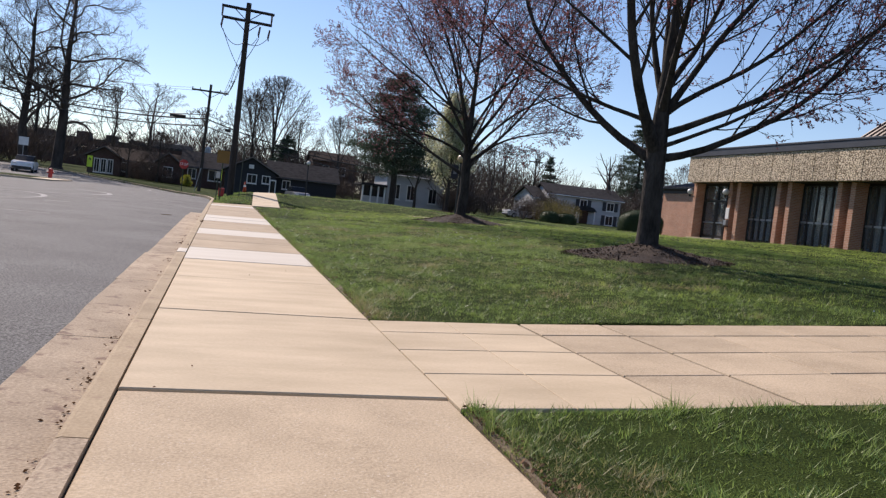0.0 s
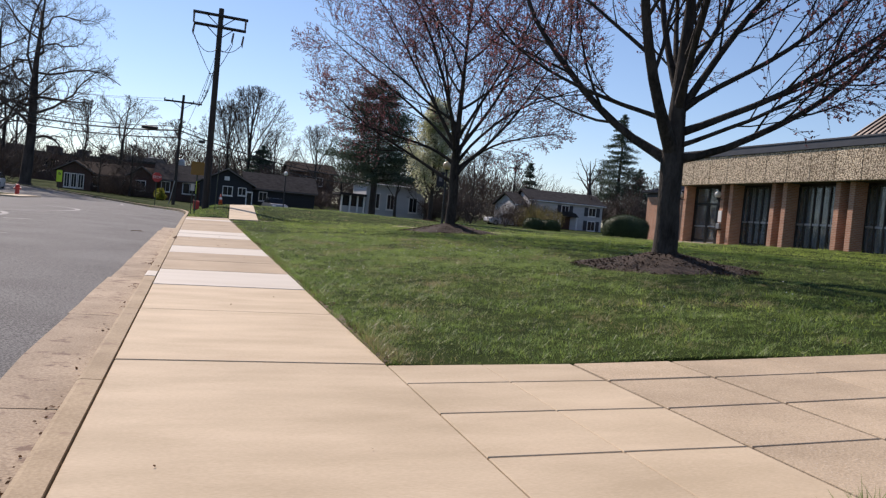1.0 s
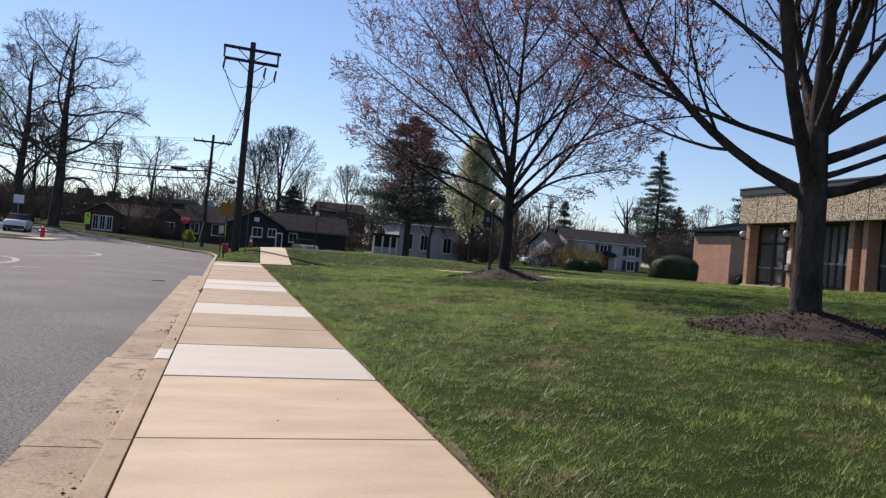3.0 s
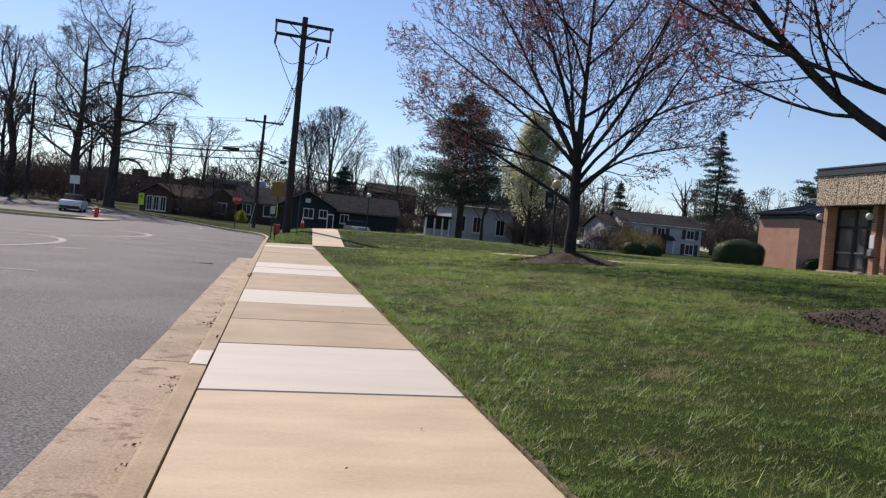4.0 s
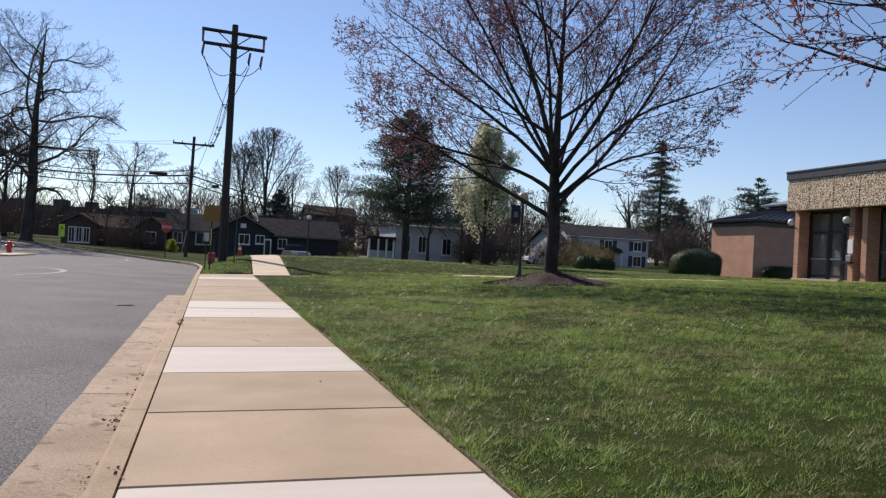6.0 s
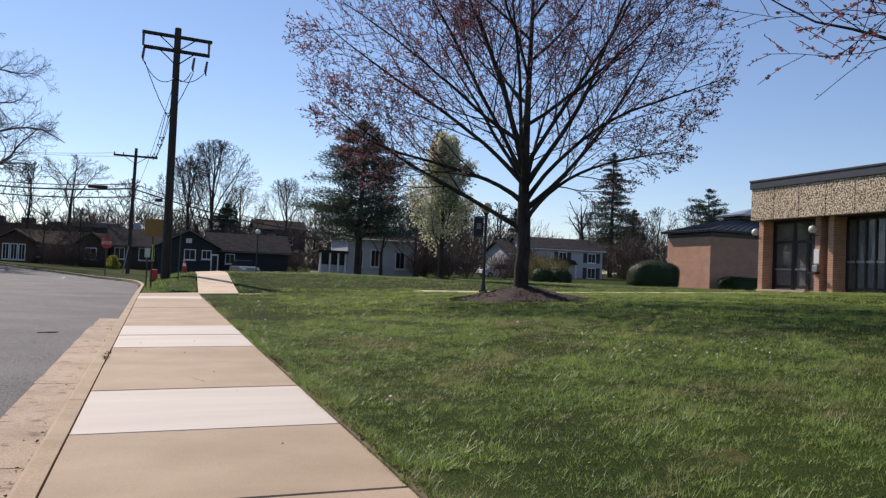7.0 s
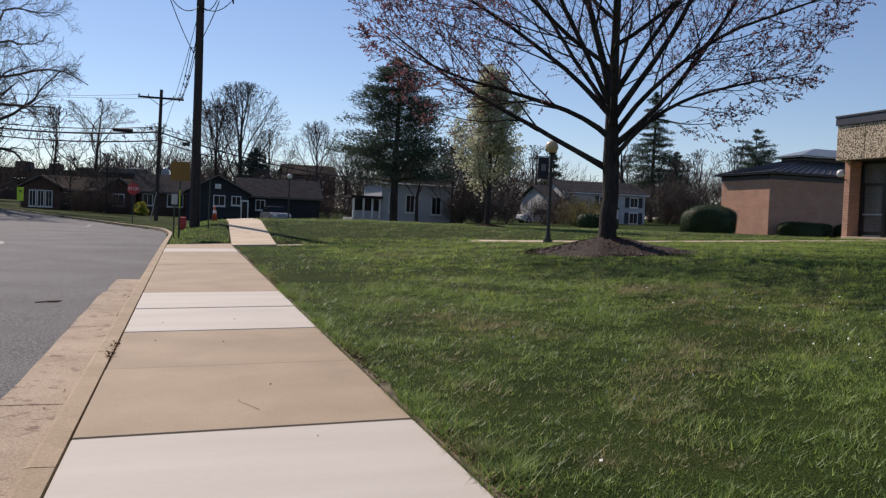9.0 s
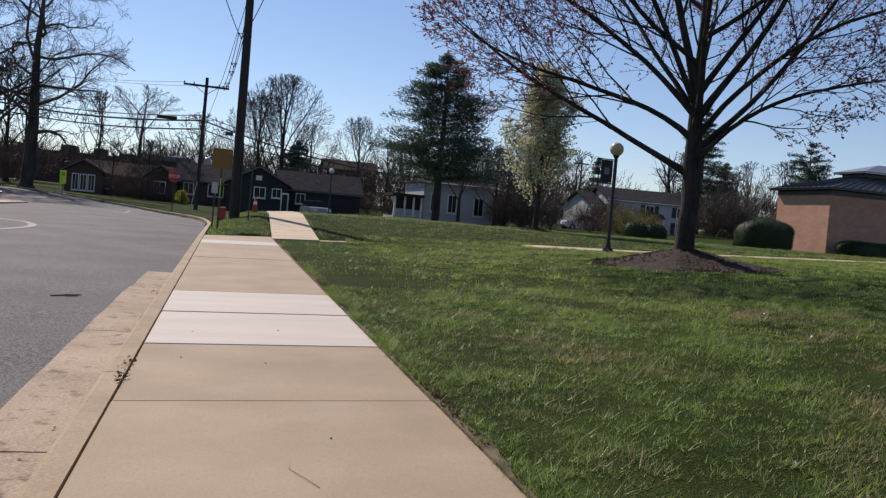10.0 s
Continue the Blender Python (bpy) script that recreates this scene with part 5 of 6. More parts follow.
part("lower_roof", bm, M["roof_metal"], annex)
for k in range(27):
    bx = -0.2 + k * 0.62
    part("seam", rod((bx, -0.5, 5.69), (4.5 + (bx + 0.2) * 0.586, 2.2, 6.88), 0.035, n=4), M["roof_metal"], annex)
for k in range(10):
    by = -0.2 + k * 0.62
    part("seam", rod((-0.5, by, 5.69), (4.5, 2.2 + (by + 0.2) * 0.43, 6.88), 0.035, n=4), M["roof_metal"], annex)
part("clerestory", box(4.55, 13.9, 2.25, 4.55, 6.6, 7.1), M["frame_dark"], annex)
part("upper_gutter", box(4.1, 14.4, 1.8, 5.0, 7.103, 7.22, 0.02), M["roof_light"], annex)
bm = bmesh.new()
low = [bm.verts.new(c) for c in ((4.0, 1.7, 7.22), (14.5, 1.7, 7.22), (14.5, 5.1, 7.22), (4.0, 5.1, 7.22))]
tip_ = [bm.verts.new((6.6, 3.4, 7.95)), bm.verts.new((11.5, 3.4, 7.95))]
bm.faces.new((low[0], low[1], tip_[1], tip_[0]))
bm.faces.new((low[1], low[2], tip_[1]))
bm.faces.new((low[2], low[3], tip_[0], tip_[1]))
bm.faces.new((low[3], low[0], tip_[0]))
part("upper_roof", bm, M["roof_light"], annex, "pale weathered metal roof")

shrub("round_bush", 35.0, 61.2, 2.05, 1.7, 2.05, 61, "large clipped round evergreen bush by the annex", M["hedge"], 26000, 0.032)
shrub("clipped_hedge", 42.6, 60.6, 2.3, 0.7, 1.0, 62, "low clipped hedge along the brick annex", M["hedge"], 9000, 0.055, True)
shrub("clipped_hedge", 47.5, 60.6, 2.3, 0.7, 1.0, 63, "low clipped hedge along the brick annex", M["hedge"], 9000, 0.055, True)
shrub("round_bush", 30.5, 70.5, 0.95, 0.9, 1.2, 64, "small clipped round bush in the lawn", M["hedge"], 4500, 0.055)
shrub("round_bush", 32.6, 71.5, 1.05, 0.9, 1.15, 65, "small clipped round bush in the lawn", M["hedge"], 4500, 0.055)

# ---------------------------------------------------------------- houses


def house(name, x, y, w, d, eave, ridge, wall, roof, label, windows=(), doors=(), rz=0.0, gable="x", z=None, shutters=False, chimney=None, over=0.35):
    """A house with its front to the south. windows: (x, z, width, height) on the front; gable: the axis of the ridge."""
    z = float(land(x, y)) if z is None else z
    t = thing(name, x, y, z, rz, label, "house")
    part("wall", box(-w / 2, w / 2, 0, d, -1.0, eave), wall, t)
    if gable == "hip":
        bm = bmesh.new()
        low = [bm.verts.new(c) for c in ((-w / 2 - over, -over, eave), (w / 2 + over, -over, eave), (w / 2 + over, d + over, eave), (-w / 2 - over, d + over, eave))]
        run = max(0.3, w / 2 - d * 0.38)
        tip_ = [bm.verts.new((-run, d / 2, ridge)), bm.verts.new((run, d / 2, ridge))]
        for f in ((low[0], low[1], tip_[1], tip_[0]), (low[1], low[2], tip_[1]), (low[2], low[3], tip_[0], tip_[1]), (low[3], low[0], tip_[0]), tuple(low[::-1])):
            bm.faces.new(f)
        rf = part("roof", bm, roof, t)
        part("gutter", rod((-w / 2 - over, -over - 0.03, eave - 0.05), (w / 2 + over, -over - 0.03, eave - 0.05), 0.06, n=6), M["white"], rf)
    elif gable == "x":
        prof = [(-over, eave - 0.12), (d / 2, ridge), (d + over, eave - 0.12), (d + over, eave + 0.06), (d / 2, ridge + 0.2), (-over, eave + 0.06)]
        rf = part("roof", prism(prof, -w / 2 - over, w / 2 + over, "x"), roof, t)
        part("gable_wall", prism([(0, eave), (d, eave), (d / 2, ridge - 0.02)], -w / 2 + 0.02, w / 2 - 0.02, "x"), wall, t)
        part("gutter", rod((-w / 2 - over, -over - 0.03, eave - 0.05), (w / 2 + over, -over - 0.03, eave - 0.05), 0.06, n=6), M["white"] if wall is M["siding_white"] else M["siding_tan"], rf)
    else:
        prof = [(-w / 2 - over, eave - 0.12), (0, ridge), (w / 2 + over, eave - 0.12), (w / 2 + over, eave + 0.06), (0, ridge + 0.2), (-w / 2 - over, eave + 0.06)]
        rf = part("roof", prism(prof, -over, d + over, "y"), roof, t)
        part("gable_wall", prism([(-w / 2, eave), (w / 2, eave), (0, ridge - 0.02)], 0.02, d - 0.02, "y"), wall, t)
        for sgn in (-1, 1):
            part("barge_board", rod((sgn * (w / 2 + over), -over - 0.02, eave - 0.03), (0, -over - 0.02, ridge + 0.08), 0.07, n=4), M["white"] if wall is M["siding_white"] else M["siding_tan"], rf)
    for wx, wz, ww, wh in windows:
        win = part("window", box(wx - ww / 2 - 0.09, wx + ww / 2 + 0.09, -0.05, 0.02, wz - wh / 2 - 0.09, wz + wh / 2 + 0.09), M["white"], t, "white-framed window")
        part("pane", box(wx - ww / 2, wx - 0.025, -0.065, -0.045, wz - wh / 2, wz + wh / 2), M["dark_glass"], win)
        part("pane", box(wx + 0.025, wx + ww / 2, -0.065, -0.045, wz - wh / 2, wz + wh / 2), M["dark_glass"], win)
        part("sill", box(wx - ww / 2 - 0.14, wx + ww / 2 + 0.14, -0.12, 0.0, wz - wh / 2 - 0.17, wz - wh / 2 - 0.1), M["white"], win)
        if shutters:
            for sgn in (-1, 1):
                cx = wx + sgn * (ww / 2 + 0.36)
                part("shutter", box(cx - 0.24, cx + 0.24, -0.06, 0.0, wz - wh / 2 - 0.08, wz + wh / 2 + 0.08), M["shutter"], win, "black shutter")
    for wx, ww, wh in doors:
        dr = part("door", box(wx - ww / 2, wx + ww / 2, -0.06, 0.02, 0.1, wh), M["white"], t, "white door")
        part("door_panel", box(wx - ww / 2 + 0.12, wx + ww / 2 - 0.12, -0.08, -0.055, 0.25, wh - 0.15), M["dark_glass"], dr)
    if chimney:
        cx, cy, ch = chimney
        part("chimney", box(cx - 0.45, cx + 0.45, cy - 0.4, cy + 0.4, eave - 1, ch), M["brick_dark"], t)
    return t


dark = house("slate_house", 3.35, 95, 5.7, 9, 2.75, 4.35, M["siding_dark"], M["shingle"], "dark slate-sided cottage with white window frames",
             [(0.15, 2.0, 0.95, 0.9), (1.75, 2.05, 0.75, 0.75)], [(2.9 - 0.35, 0.75, 2.15)], gable="y", z=0.28)
part("vent", box(-0.28, 0.28, -0.06, 0.0, 3.15, 3.6), M["white"], dark, "white gable vent")
house("slate_house", 9.6, 97.5, 8.0, 7, 2.5, 4.3, M["siding_dark"], M["shingle"], "dark wing of the slate cottage with a shingle roof", [(-2.0, 1.7, 0.8, 0.9)], z=0.35)
house("brick_house", -9.2, 106, 9.5, 8, 2.2, 3.6, M["brick_dark"], M["shingle_brown"], "low shade-darkened red brick house with a brown hipped roof", [(-2.6, 1.4, 1.3, 1.0), (1.4, 1.35, 1.2, 0.95)], z=0.6)
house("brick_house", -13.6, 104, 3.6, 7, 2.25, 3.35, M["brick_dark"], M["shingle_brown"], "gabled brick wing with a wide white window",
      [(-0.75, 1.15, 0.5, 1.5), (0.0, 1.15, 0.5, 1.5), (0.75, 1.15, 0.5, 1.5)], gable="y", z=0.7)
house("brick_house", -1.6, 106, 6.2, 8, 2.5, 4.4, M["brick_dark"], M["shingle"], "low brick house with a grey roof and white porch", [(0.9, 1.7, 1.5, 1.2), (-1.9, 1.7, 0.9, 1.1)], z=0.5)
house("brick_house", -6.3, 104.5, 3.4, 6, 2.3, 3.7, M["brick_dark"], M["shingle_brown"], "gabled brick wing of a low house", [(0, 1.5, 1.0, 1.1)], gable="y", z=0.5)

# big dark flat-roofed block with rooftop units
block = thing("flat_roofed_block", -14, 150, 1.5, 0, "long dark flat-roofed building with rooftop units", "building")
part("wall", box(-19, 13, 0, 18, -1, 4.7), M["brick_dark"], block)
part("parapet", box(-19.2, 13.2, -0.2, 18.2, 4.7, 5.05), M["flat_dark"], block)
for ux, uw, uh in ((-15.5, 2.6, 0.8), (-9.5, 2.2, 1.1), (-5.0, 1.8, 1.0), (-1.0, 2.4, 0.6), (3.0, 2.2, 0.95), (6.3, 4.6, 0.85)):
    unit = part("rooftop_unit", box(ux - uw / 2, ux + uw / 2, 2, 5, 5.05, 5.05 + uh, 0.08), M["flat_dark"] if ux < 2 else M["siding_tan"], block)
    part("vent_cap", box(ux - uw * 0.18, ux + uw * 0.18, 3.0, 4.0, 5.05 + uh, 5.17 + uh, 0.03), M["steel"], unit)
for ax_ in (5.6, 7.6):
    an = part("antenna", rod((ax_, 3, 5.05), (ax_, 3, 8.9), 0.05, n=5), M["steel"], block)
    for hh, ha in ((7.2, 0.8), (7.9, 0.55), (8.5, 0.4)):
        part("antenna_arm", rod((ax_ - ha, 3, hh), (ax_ + ha, 3, hh), 0.035, n=4), M["steel"], an)
for k in range(9):
    part("window", box(-17 + k * 3.3, -15.4 + k * 3.3, -0.08, 0.0, 2.6, 3.9), M["dark_glass"], block)
cup = thing("cupola", -2.95, 151, 6.15, 0, "small white roof cupola with a dome", "cupola")
part("drum", rod((0, 0, -0.6), (0, 0, 1.0), 0.7, n=10), M["siding_white"], cup)
part("dome", ball(0, 0, 1.0, 0.72, 0.9, 12), M["roof_light"], cup, "", True)
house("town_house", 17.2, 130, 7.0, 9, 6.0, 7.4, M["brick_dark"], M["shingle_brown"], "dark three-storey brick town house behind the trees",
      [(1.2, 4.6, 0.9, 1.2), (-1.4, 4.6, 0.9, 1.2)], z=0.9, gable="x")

# white colonial with a porch, behind the pine
h1 = house("white_house", 20.8, 86, 6.6, 8, 3.5, 4.9, M["siding_white"], M["shingle"], "white clapboard house with dark windows behind a pine",
           [(-2.2, 1.7, 0.7, 1.5), (-0.6, 1.7, 0.7, 1.5), (1.9, 1.6, 0.8, 1.5)], z=0.95, chimney=(0.6, 4, 6.1), gable="hip")
part("porch_floor", box(-6.0, -3.3, -0.3, 4.5, -0.8, 0.25), M["siding_white"], h1)
part("porch_roof", box(-6.2, -3.3, -0.5, 4.7, 2.0, 2.25, 0.03), M["shingle"], h1)
for px_ in (-5.9, -5.0, -4.2, -3.5):
    part("porch_post", box(px_ - 0.08, px_ + 0.08, -0.28, -0.12, 0.25, 2.0), M["white"], h1)
part("porch_glazing", box(-5.9, -3.4, 0.1, 0.14, 0.9, 1.95), M["dark_glass"], h1)
part("porch_base", box(-5.95, -3.35, 0.0, 0.2, 0.25, 0.9), M["siding_white"], h1)

# white colonial to the east
h2 = house("white_house", 45.0, 95, 9.5, 8, 3.6, 4.9, M["siding_white"], M["shingle"], "white two-storey colonial house with black shutters and an arched porch",
           [(-0.2, 2.75, 0.85, 0.95), (3.4, 2.75, 0.85, 0.95), (3.4, 1.0, 0.9, 1.1), (-3.2, 1.0, 0.8, 1.0)], z=1.3, shutters=True, rz=-6)
part("porch_hood", prism([(-1.4, 1.9), (1.4, 1.9), (1.0, 2.35), (0, 2.6), (-1.0, 2.35)], -0.9, 0.0, "y"), M["shingle"], h2)
part("porch_column", rod((-1.2, -0.7, 0), (-1.2, -0.7, 1.9), 0.09), M["white"], h2)
part("porch_column", rod((1.2, -0.7, 0), (1.2, -0.7, 1.9), 0.09), M["white"], h2)
part("entrance", box(-0.55, 0.55, -0.06, 0.02, 0.05, 1.85), M["dark_glass"], h2)
house("white_house", 41.0, 97, 4.0, 8, 3.0, 4.4, M["siding_white"], M["shingle"], "white wing with a bay porch", [(-0.9, 1.2, 0.8, 1.2), (0.9, 1.2, 0.8, 1.2)], z=1.2, gable="x")
pole_far = thing("utility_pole", 46.5, 118, 2.0, 0, "distant utility pole above the roofs", "utility pole")
part("shaft", rod((0, 0, -0.5), (0, 0, 8.8), 0.14, 0.1), M["pole"], pole_far)
part("crossarm", box(-1.1, 1.1, -0.06, 0.06, 8.2, 8.36), M["pole"], pole_far)

# thickets between the houses
brush("thicket", 26.2, 81, 4.5, 3, 3.0, 5600, M["brush"], 71, "bare brown shrubs beside the white house", size=0.026)
brush("thicket", 29.5, 84, 9, 4, 4.2, 11520, M["brush"], 72, "bare brown shrubs and saplings", size=0.028)
brush("thicket", 35.5, 84, 5, 4, 3.0, 6720, M["young"], 73, "yellow-brown shrubs coming into leaf", size=0.024)
brush("thicket", 34.6, 78, 3.4, 3, 2.6, 4800, M["young"], 74, "rounded shrub with yellowing twigs", size=0.020)
brush("thicket", 37.5, 90, 6, 3, 4.4, 9000, M["brush"], 89, "bare brown shrubs and saplings", size=0.026)
brush("thicket", 18.5, 104, 12, 4, 3.2, 8640, M["brush"], 75, "bare hedge below the town house", size=0.032)
brush("thicket", 53, 97, 10, 6, 6.5, 15360, M["brush"], 76, "tall bare brown shrubs behind the annex", size=0.040)
brush("thicket", 61, 92, 12, 6, 7.2, 17000, M["brush"], 77, "tall bare brown shrubs behind the annex", size=0.040)
brush("thicket", -8.0, 101.5, 6, 2.5, 3.0, 7680, M["brush"], 78, "dark bare bushes before the brick house", size=0.028)
brush("thicket", -4.4, 100.5, 1.8, 1.2, 1.5, 2496, M["yellow_leaf"], 79, "small yellow-green flowering bush", size=0.1, upright=False)
brush("thicket", 1.0, 110, 8, 4, 4.0, 7680, M["brush"], 80, "bare shrubs behind the houses", size=0.040)
brush("thicket", -32, 112, 30, 8, 5.5, 19200, M["brush"], 81, "brown woodland edge behind the street trees", size=0.060)
brush("thicket", -60, 105, 30, 12, 6.0, 19200, M["brush"], 82, "brown woodland edge behind the street trees", size=0.060)
brush("thicket", 34, 122, 40, 8, 9.0, 24960, M["brush"], 83, "brown woods behind the white houses", size=0.064)
brush("thicket", 78, 112, 40, 10, 8.0, 24960, M["brush"], 84, "brown woods behind the annex", size=0.068)
brush("thicket", -28, 166, 80, 10, 8.5, 24000, M["brush"], 85, "far woods on the horizon", size=0.13)
brush("thicket", 40, 190, 120, 14, 11.0, 28800, M["brush"], 86, "far woods on the horizon", size=0.120)
brush("thicket", 100, 60, 30, 40, 8.0, 19200, M["brush"], 87, "woods beyond the school", size=0.080)

brush("thicket", 11.8, 114, 8, 4, 6.2, 9000, M["brush"], 91, "dark tangle of bare trees behind the slate cottage", size=0.045)
brush("thicket", 23.9, 83.0, 2.6, 1.6, 3.4, 4200, M["brush"], 92, "bare shrubs at the corner of the white house", size=0.026)

brush("thicket", -31, 132, 26, 6, 8.0, 12000, M["brush"], 93, "tall brown brush beside a flat-roofed block", size=0.06)

# ---------------------------------------------------------------- utility poles and wires


def utility_pole(x, y, height, r, label, arms, lean=0.0, pins=(0.96, 0.55)):
    z = float(land(x, y))
    t = thing("utility_pole", x, y, z, 0, label, "utility pole", "utility poles")
    part("shaft", rod((0, 0, -0.5), (lean, 0, height), r, r * 0.72, 14), M["pole"], t)
    for az, half, turn in arms:
        c_, s_ = math.cos(turn) * half, math.sin(turn) * half
        lx = lean * az / height
        bm = rod((lx - c_, -s_ - 0.16, az), (lx + c_, s_ - 0.16, az), 0.085, n=4)
        arm = part("crossarm", bm, M["pole"], t)
        for sg in (-1, 1):
            part("brace", rod((lx, -0.16, az - 0.65), (lx + sg * c_ * 0.5, sg * s_ * 0.5 - 0.16, az - 0.06), 0.025, n=4), M["pole"], arm)
            for q in pins:
                part("insulator", rod((lx + sg * c_ * q, sg * s_ * q - 0.16, az + 0.05), (lx + sg * c_ * q, sg * s_ * q - 0.16, az + 0.28), 0.05, 0.03, 8), M["insulator"], arm)
    return t


P1 = (0.83, 46.97)
pz1 = float(land(*P1))
pole1 = utility_pole(*P1, 11.18, 0.2, "tall creosoted wooden utility pole with two crossarms", [(10.75, 1.5, 0.15), (10.12, 1.42, 0.15)], pins=())
for sx in (-1.42, 1.36):
    part("insulator_string", rod((sx, -0.16 + sx * 0.15, 10.7), (sx, -0.16 + sx * 0.15, 10.16), 0.06, 0.045, 8), M["insulator"], pole1)
for sx, hz in ((-1.36, 10.1), (0.75, 9.85), (1.3, 9.75)):
    ins = part("hanging_insulator", rod((sx, -0.2, hz + 0.05), (sx - 0.06, -0.2, hz - 0.42), 0.05, 0.06, 8), M["insulator"], pole1)
    part("clamp", rod((sx - 0.06, -0.2, hz - 0.42), (sx - 0.02, -0.2, hz - 0.6), 0.05, 0.02, 6), M["black"], ins)


def cable(name, a, b, sag, r, label="", n=22, parent=None):
    pts = []
    for k in range(n + 1):
        t_ = k / n
        p = np.array(a) * (1 - t_) + np.array(b) * t_
        p[2] -= sag * 4 * t_ * (1 - t_)
        pts.append(p)
    T = Tubes()
    T.tube(pts, [r] * (n + 1), 5)
    ob = T.wood(name, M["wire"], parent)
    if label:
        tagged(ob, label, "cable")
    return ob


for sx in (-1.3, 0.7, 1.25):
    cable("jumper", (sx - 0.06, -0.2, 9.5 if sx < 0 else 9.25), (0.0, -0.2, 8.95), 0.5 if sx < 0 else 0.3, 0.018, parent=pole1)
part("riser_pipe", rod((0.19, -0.1, 0), (0.17, -0.1, 3.0), 0.035), M["black"], pole1)
P2 = (-1.87, 83.0)
pz2 = float(land(*P2))
pole2 = utility_pole(*P2, 10.6, 0.17, "wooden utility pole with a crossarm and cables", [(9.9, 1.75, 0.05)], lean=0.18)
part("guy_cover", rod((-0.4, -0.1, 0.0), (0.02, -0.2, 2.3), 0.04, n=6), M["steel"], pole2)
tr = part("cable_closure", rod((-3.4, 0, 7.15), (-1.9, 0, 7.15), 0.16, n=8), M["black"], pole2)
lp = part("slack_loop", rod((1.0, -0.1, 6.3), (1.0, 0.1, 6.3), 0.02, n=6), M["black"], pole2)
T = Tubes()
T.tube([(1.15 + 0.3 * math.cos(a), 0, 6.3 + 0.3 * math.sin(a)) for a in np.linspace(0, 6.28, 16)], [0.03] * 16, 5)
T.wood("coil", M["wire"], lp)
part("splice_box", box(1.9, 2.5, -0.1, 0.1, 6.2, 6.5, 0.03), M["black"], pole2)
P3 = (-27.3, 103.0)
pz3 = float(land(*P3))
utility_pole(*P3, 13.0, 0.2, "wooden utility pole with a transformer among the street trees", [(11.5, 1.3, 0.4)])
tf = thing("transformer", P3[0] - 0.5, P3[1] - 0.1, pz3 + 9.3, 0, "grey can transformer on a pole", "transformer")
part("can", rod((0, 0, 0), (0, 0, 1.1), 0.3, n=14), M["black"], tf)
bundle = thing("power_line", P1[0], P1[1], pz1, 0, "three drooping power lines drawn together by spacers", "cable")


def along(t_, k):
    """A place on the k-th wire of the bundle, in the first pole's frame."""
    a, b = Vector((0.05, -0.2, 9.0)), Vector((P2[0] - P1[0] + 1.5, P2[1] - P1[1], pz2 - pz1 + 9.95))
    q = a.lerp(b, t_)
    q.z -= 0.9 * 4 * t_ * (1 - t_)
    return q + Vector(((-0.13, 0.0), (0.13, 0.02), (0.0, -0.2))[k] + (0,)).xzy


for k, (sx, hz) in enumerate(((-1.32, 9.5), (0.72, 9.2), (0.03, 8.9))):
    T = Tubes()
    gather = [Vector((sx, -0.2, hz)).lerp(along(0.2, k), u_) - Vector((0, 0, 0.5 * u_ * (1 - u_))) for u_ in (0, 0.2, 0.4, 0.6, 0.8)]
    way = gather + [along(t_, k) for t_ in np.linspace(0.2, 1.0, 18)]
    T.tube([tuple(q) for q in way], [0.02] * len(way), 5)
    T.wood("wire", M["wire"], bundle)
for t_ in (0.2, 0.42, 0.52, 0.74, 0.9):
    c = [along(t_, k) for k in range(3)]
    bm = bmesh.new()
    for k in range(3):
        rod(c[k], c[(k + 1) % 3], 0.022, n=5, bm=bm)
        ball(c[k].x, c[k].y, c[k].z, 0.05, n=8, bm=bm)
    part("spacer", bm, M["black"], bundle)
for sx in (-1.2, 1.2):
    cable("power_line", (P2[0] + 0.17 + sx * 1.3, P2[1], pz2 + 10.1), (P3[0] + sx, P3[1], pz3 + 11.7), 0.7, 0.014, "thin power line along the street")
for hz, rr in ((7.2, 0.075), (6.5, 0.06), (7.6, 0.04)):
    cable("power_line", (P2[0], P2[1], pz2 + hz), (P3[0], P3[1], pz3 + hz + 1.6), 0.9, rr, "thick telephone cable along the street")
    cable("power_line", (P2[0], P2[1], pz2 + hz), (30, 104, 5.6 + (hz - 6.5)), 1.6, rr * 0.8, "telephone cable running past the houses")
cable("guy_wire", (P1[0], P1[1], pz1 + 9.0), (P2[0] + 0.1, P2[1], pz2 + 6.6), 0.6, 0.014, "thin guy wire between poles")

# ---------------------------------------------------------------- lamps, signs, street things


def lamp_post(x, y, height, banner, label, globe):
    z = float(land(x, y))
    t = thing("street_lamp", x, y, z, 0, label, "street lamp", "lamp posts")
    part("base", rod((0, 0, -0.05), (0, 0, 0.12), 0.16, 0.14, 12), M["black"], t)
    part("base", rod((0, 0, 0.12), (0, 0, 0.3), 0.09, 0.07, 12), M["black"], t)
    part("pole", rod((0, 0, 0.3), (0, 0, height - 0.38), 0.055, 0.05, 12), M["black"], t)
    part("collar", rod((0, 0, height - 0.42), (0, 0, height - 0.33), 0.07, 0.1, 12), M["black"], t)
    part("globe", ball(0, 0, height - 0.17, 0.2, 1.0, 20), globe, t, "amber glass globe", True)
    if banner:
        b = part("banner", box(-0.44, -0.08, -0.012, 0.012, height - 1.15, height - 0.5, 0.004), M["banner"], t, "dark banner with a pale emblem")
        part("emblem", box(-0.34, -0.18, -0.018, -0.0125, height - 0.92, height - 0.72), M["banner_mark"], b)
        for hh in (height - 0.48, height - 1.17):
            part("bracket", rod((0, 0, hh), (-0.46, 0, hh), 0.014, n=6), M["black"], b)
    return t


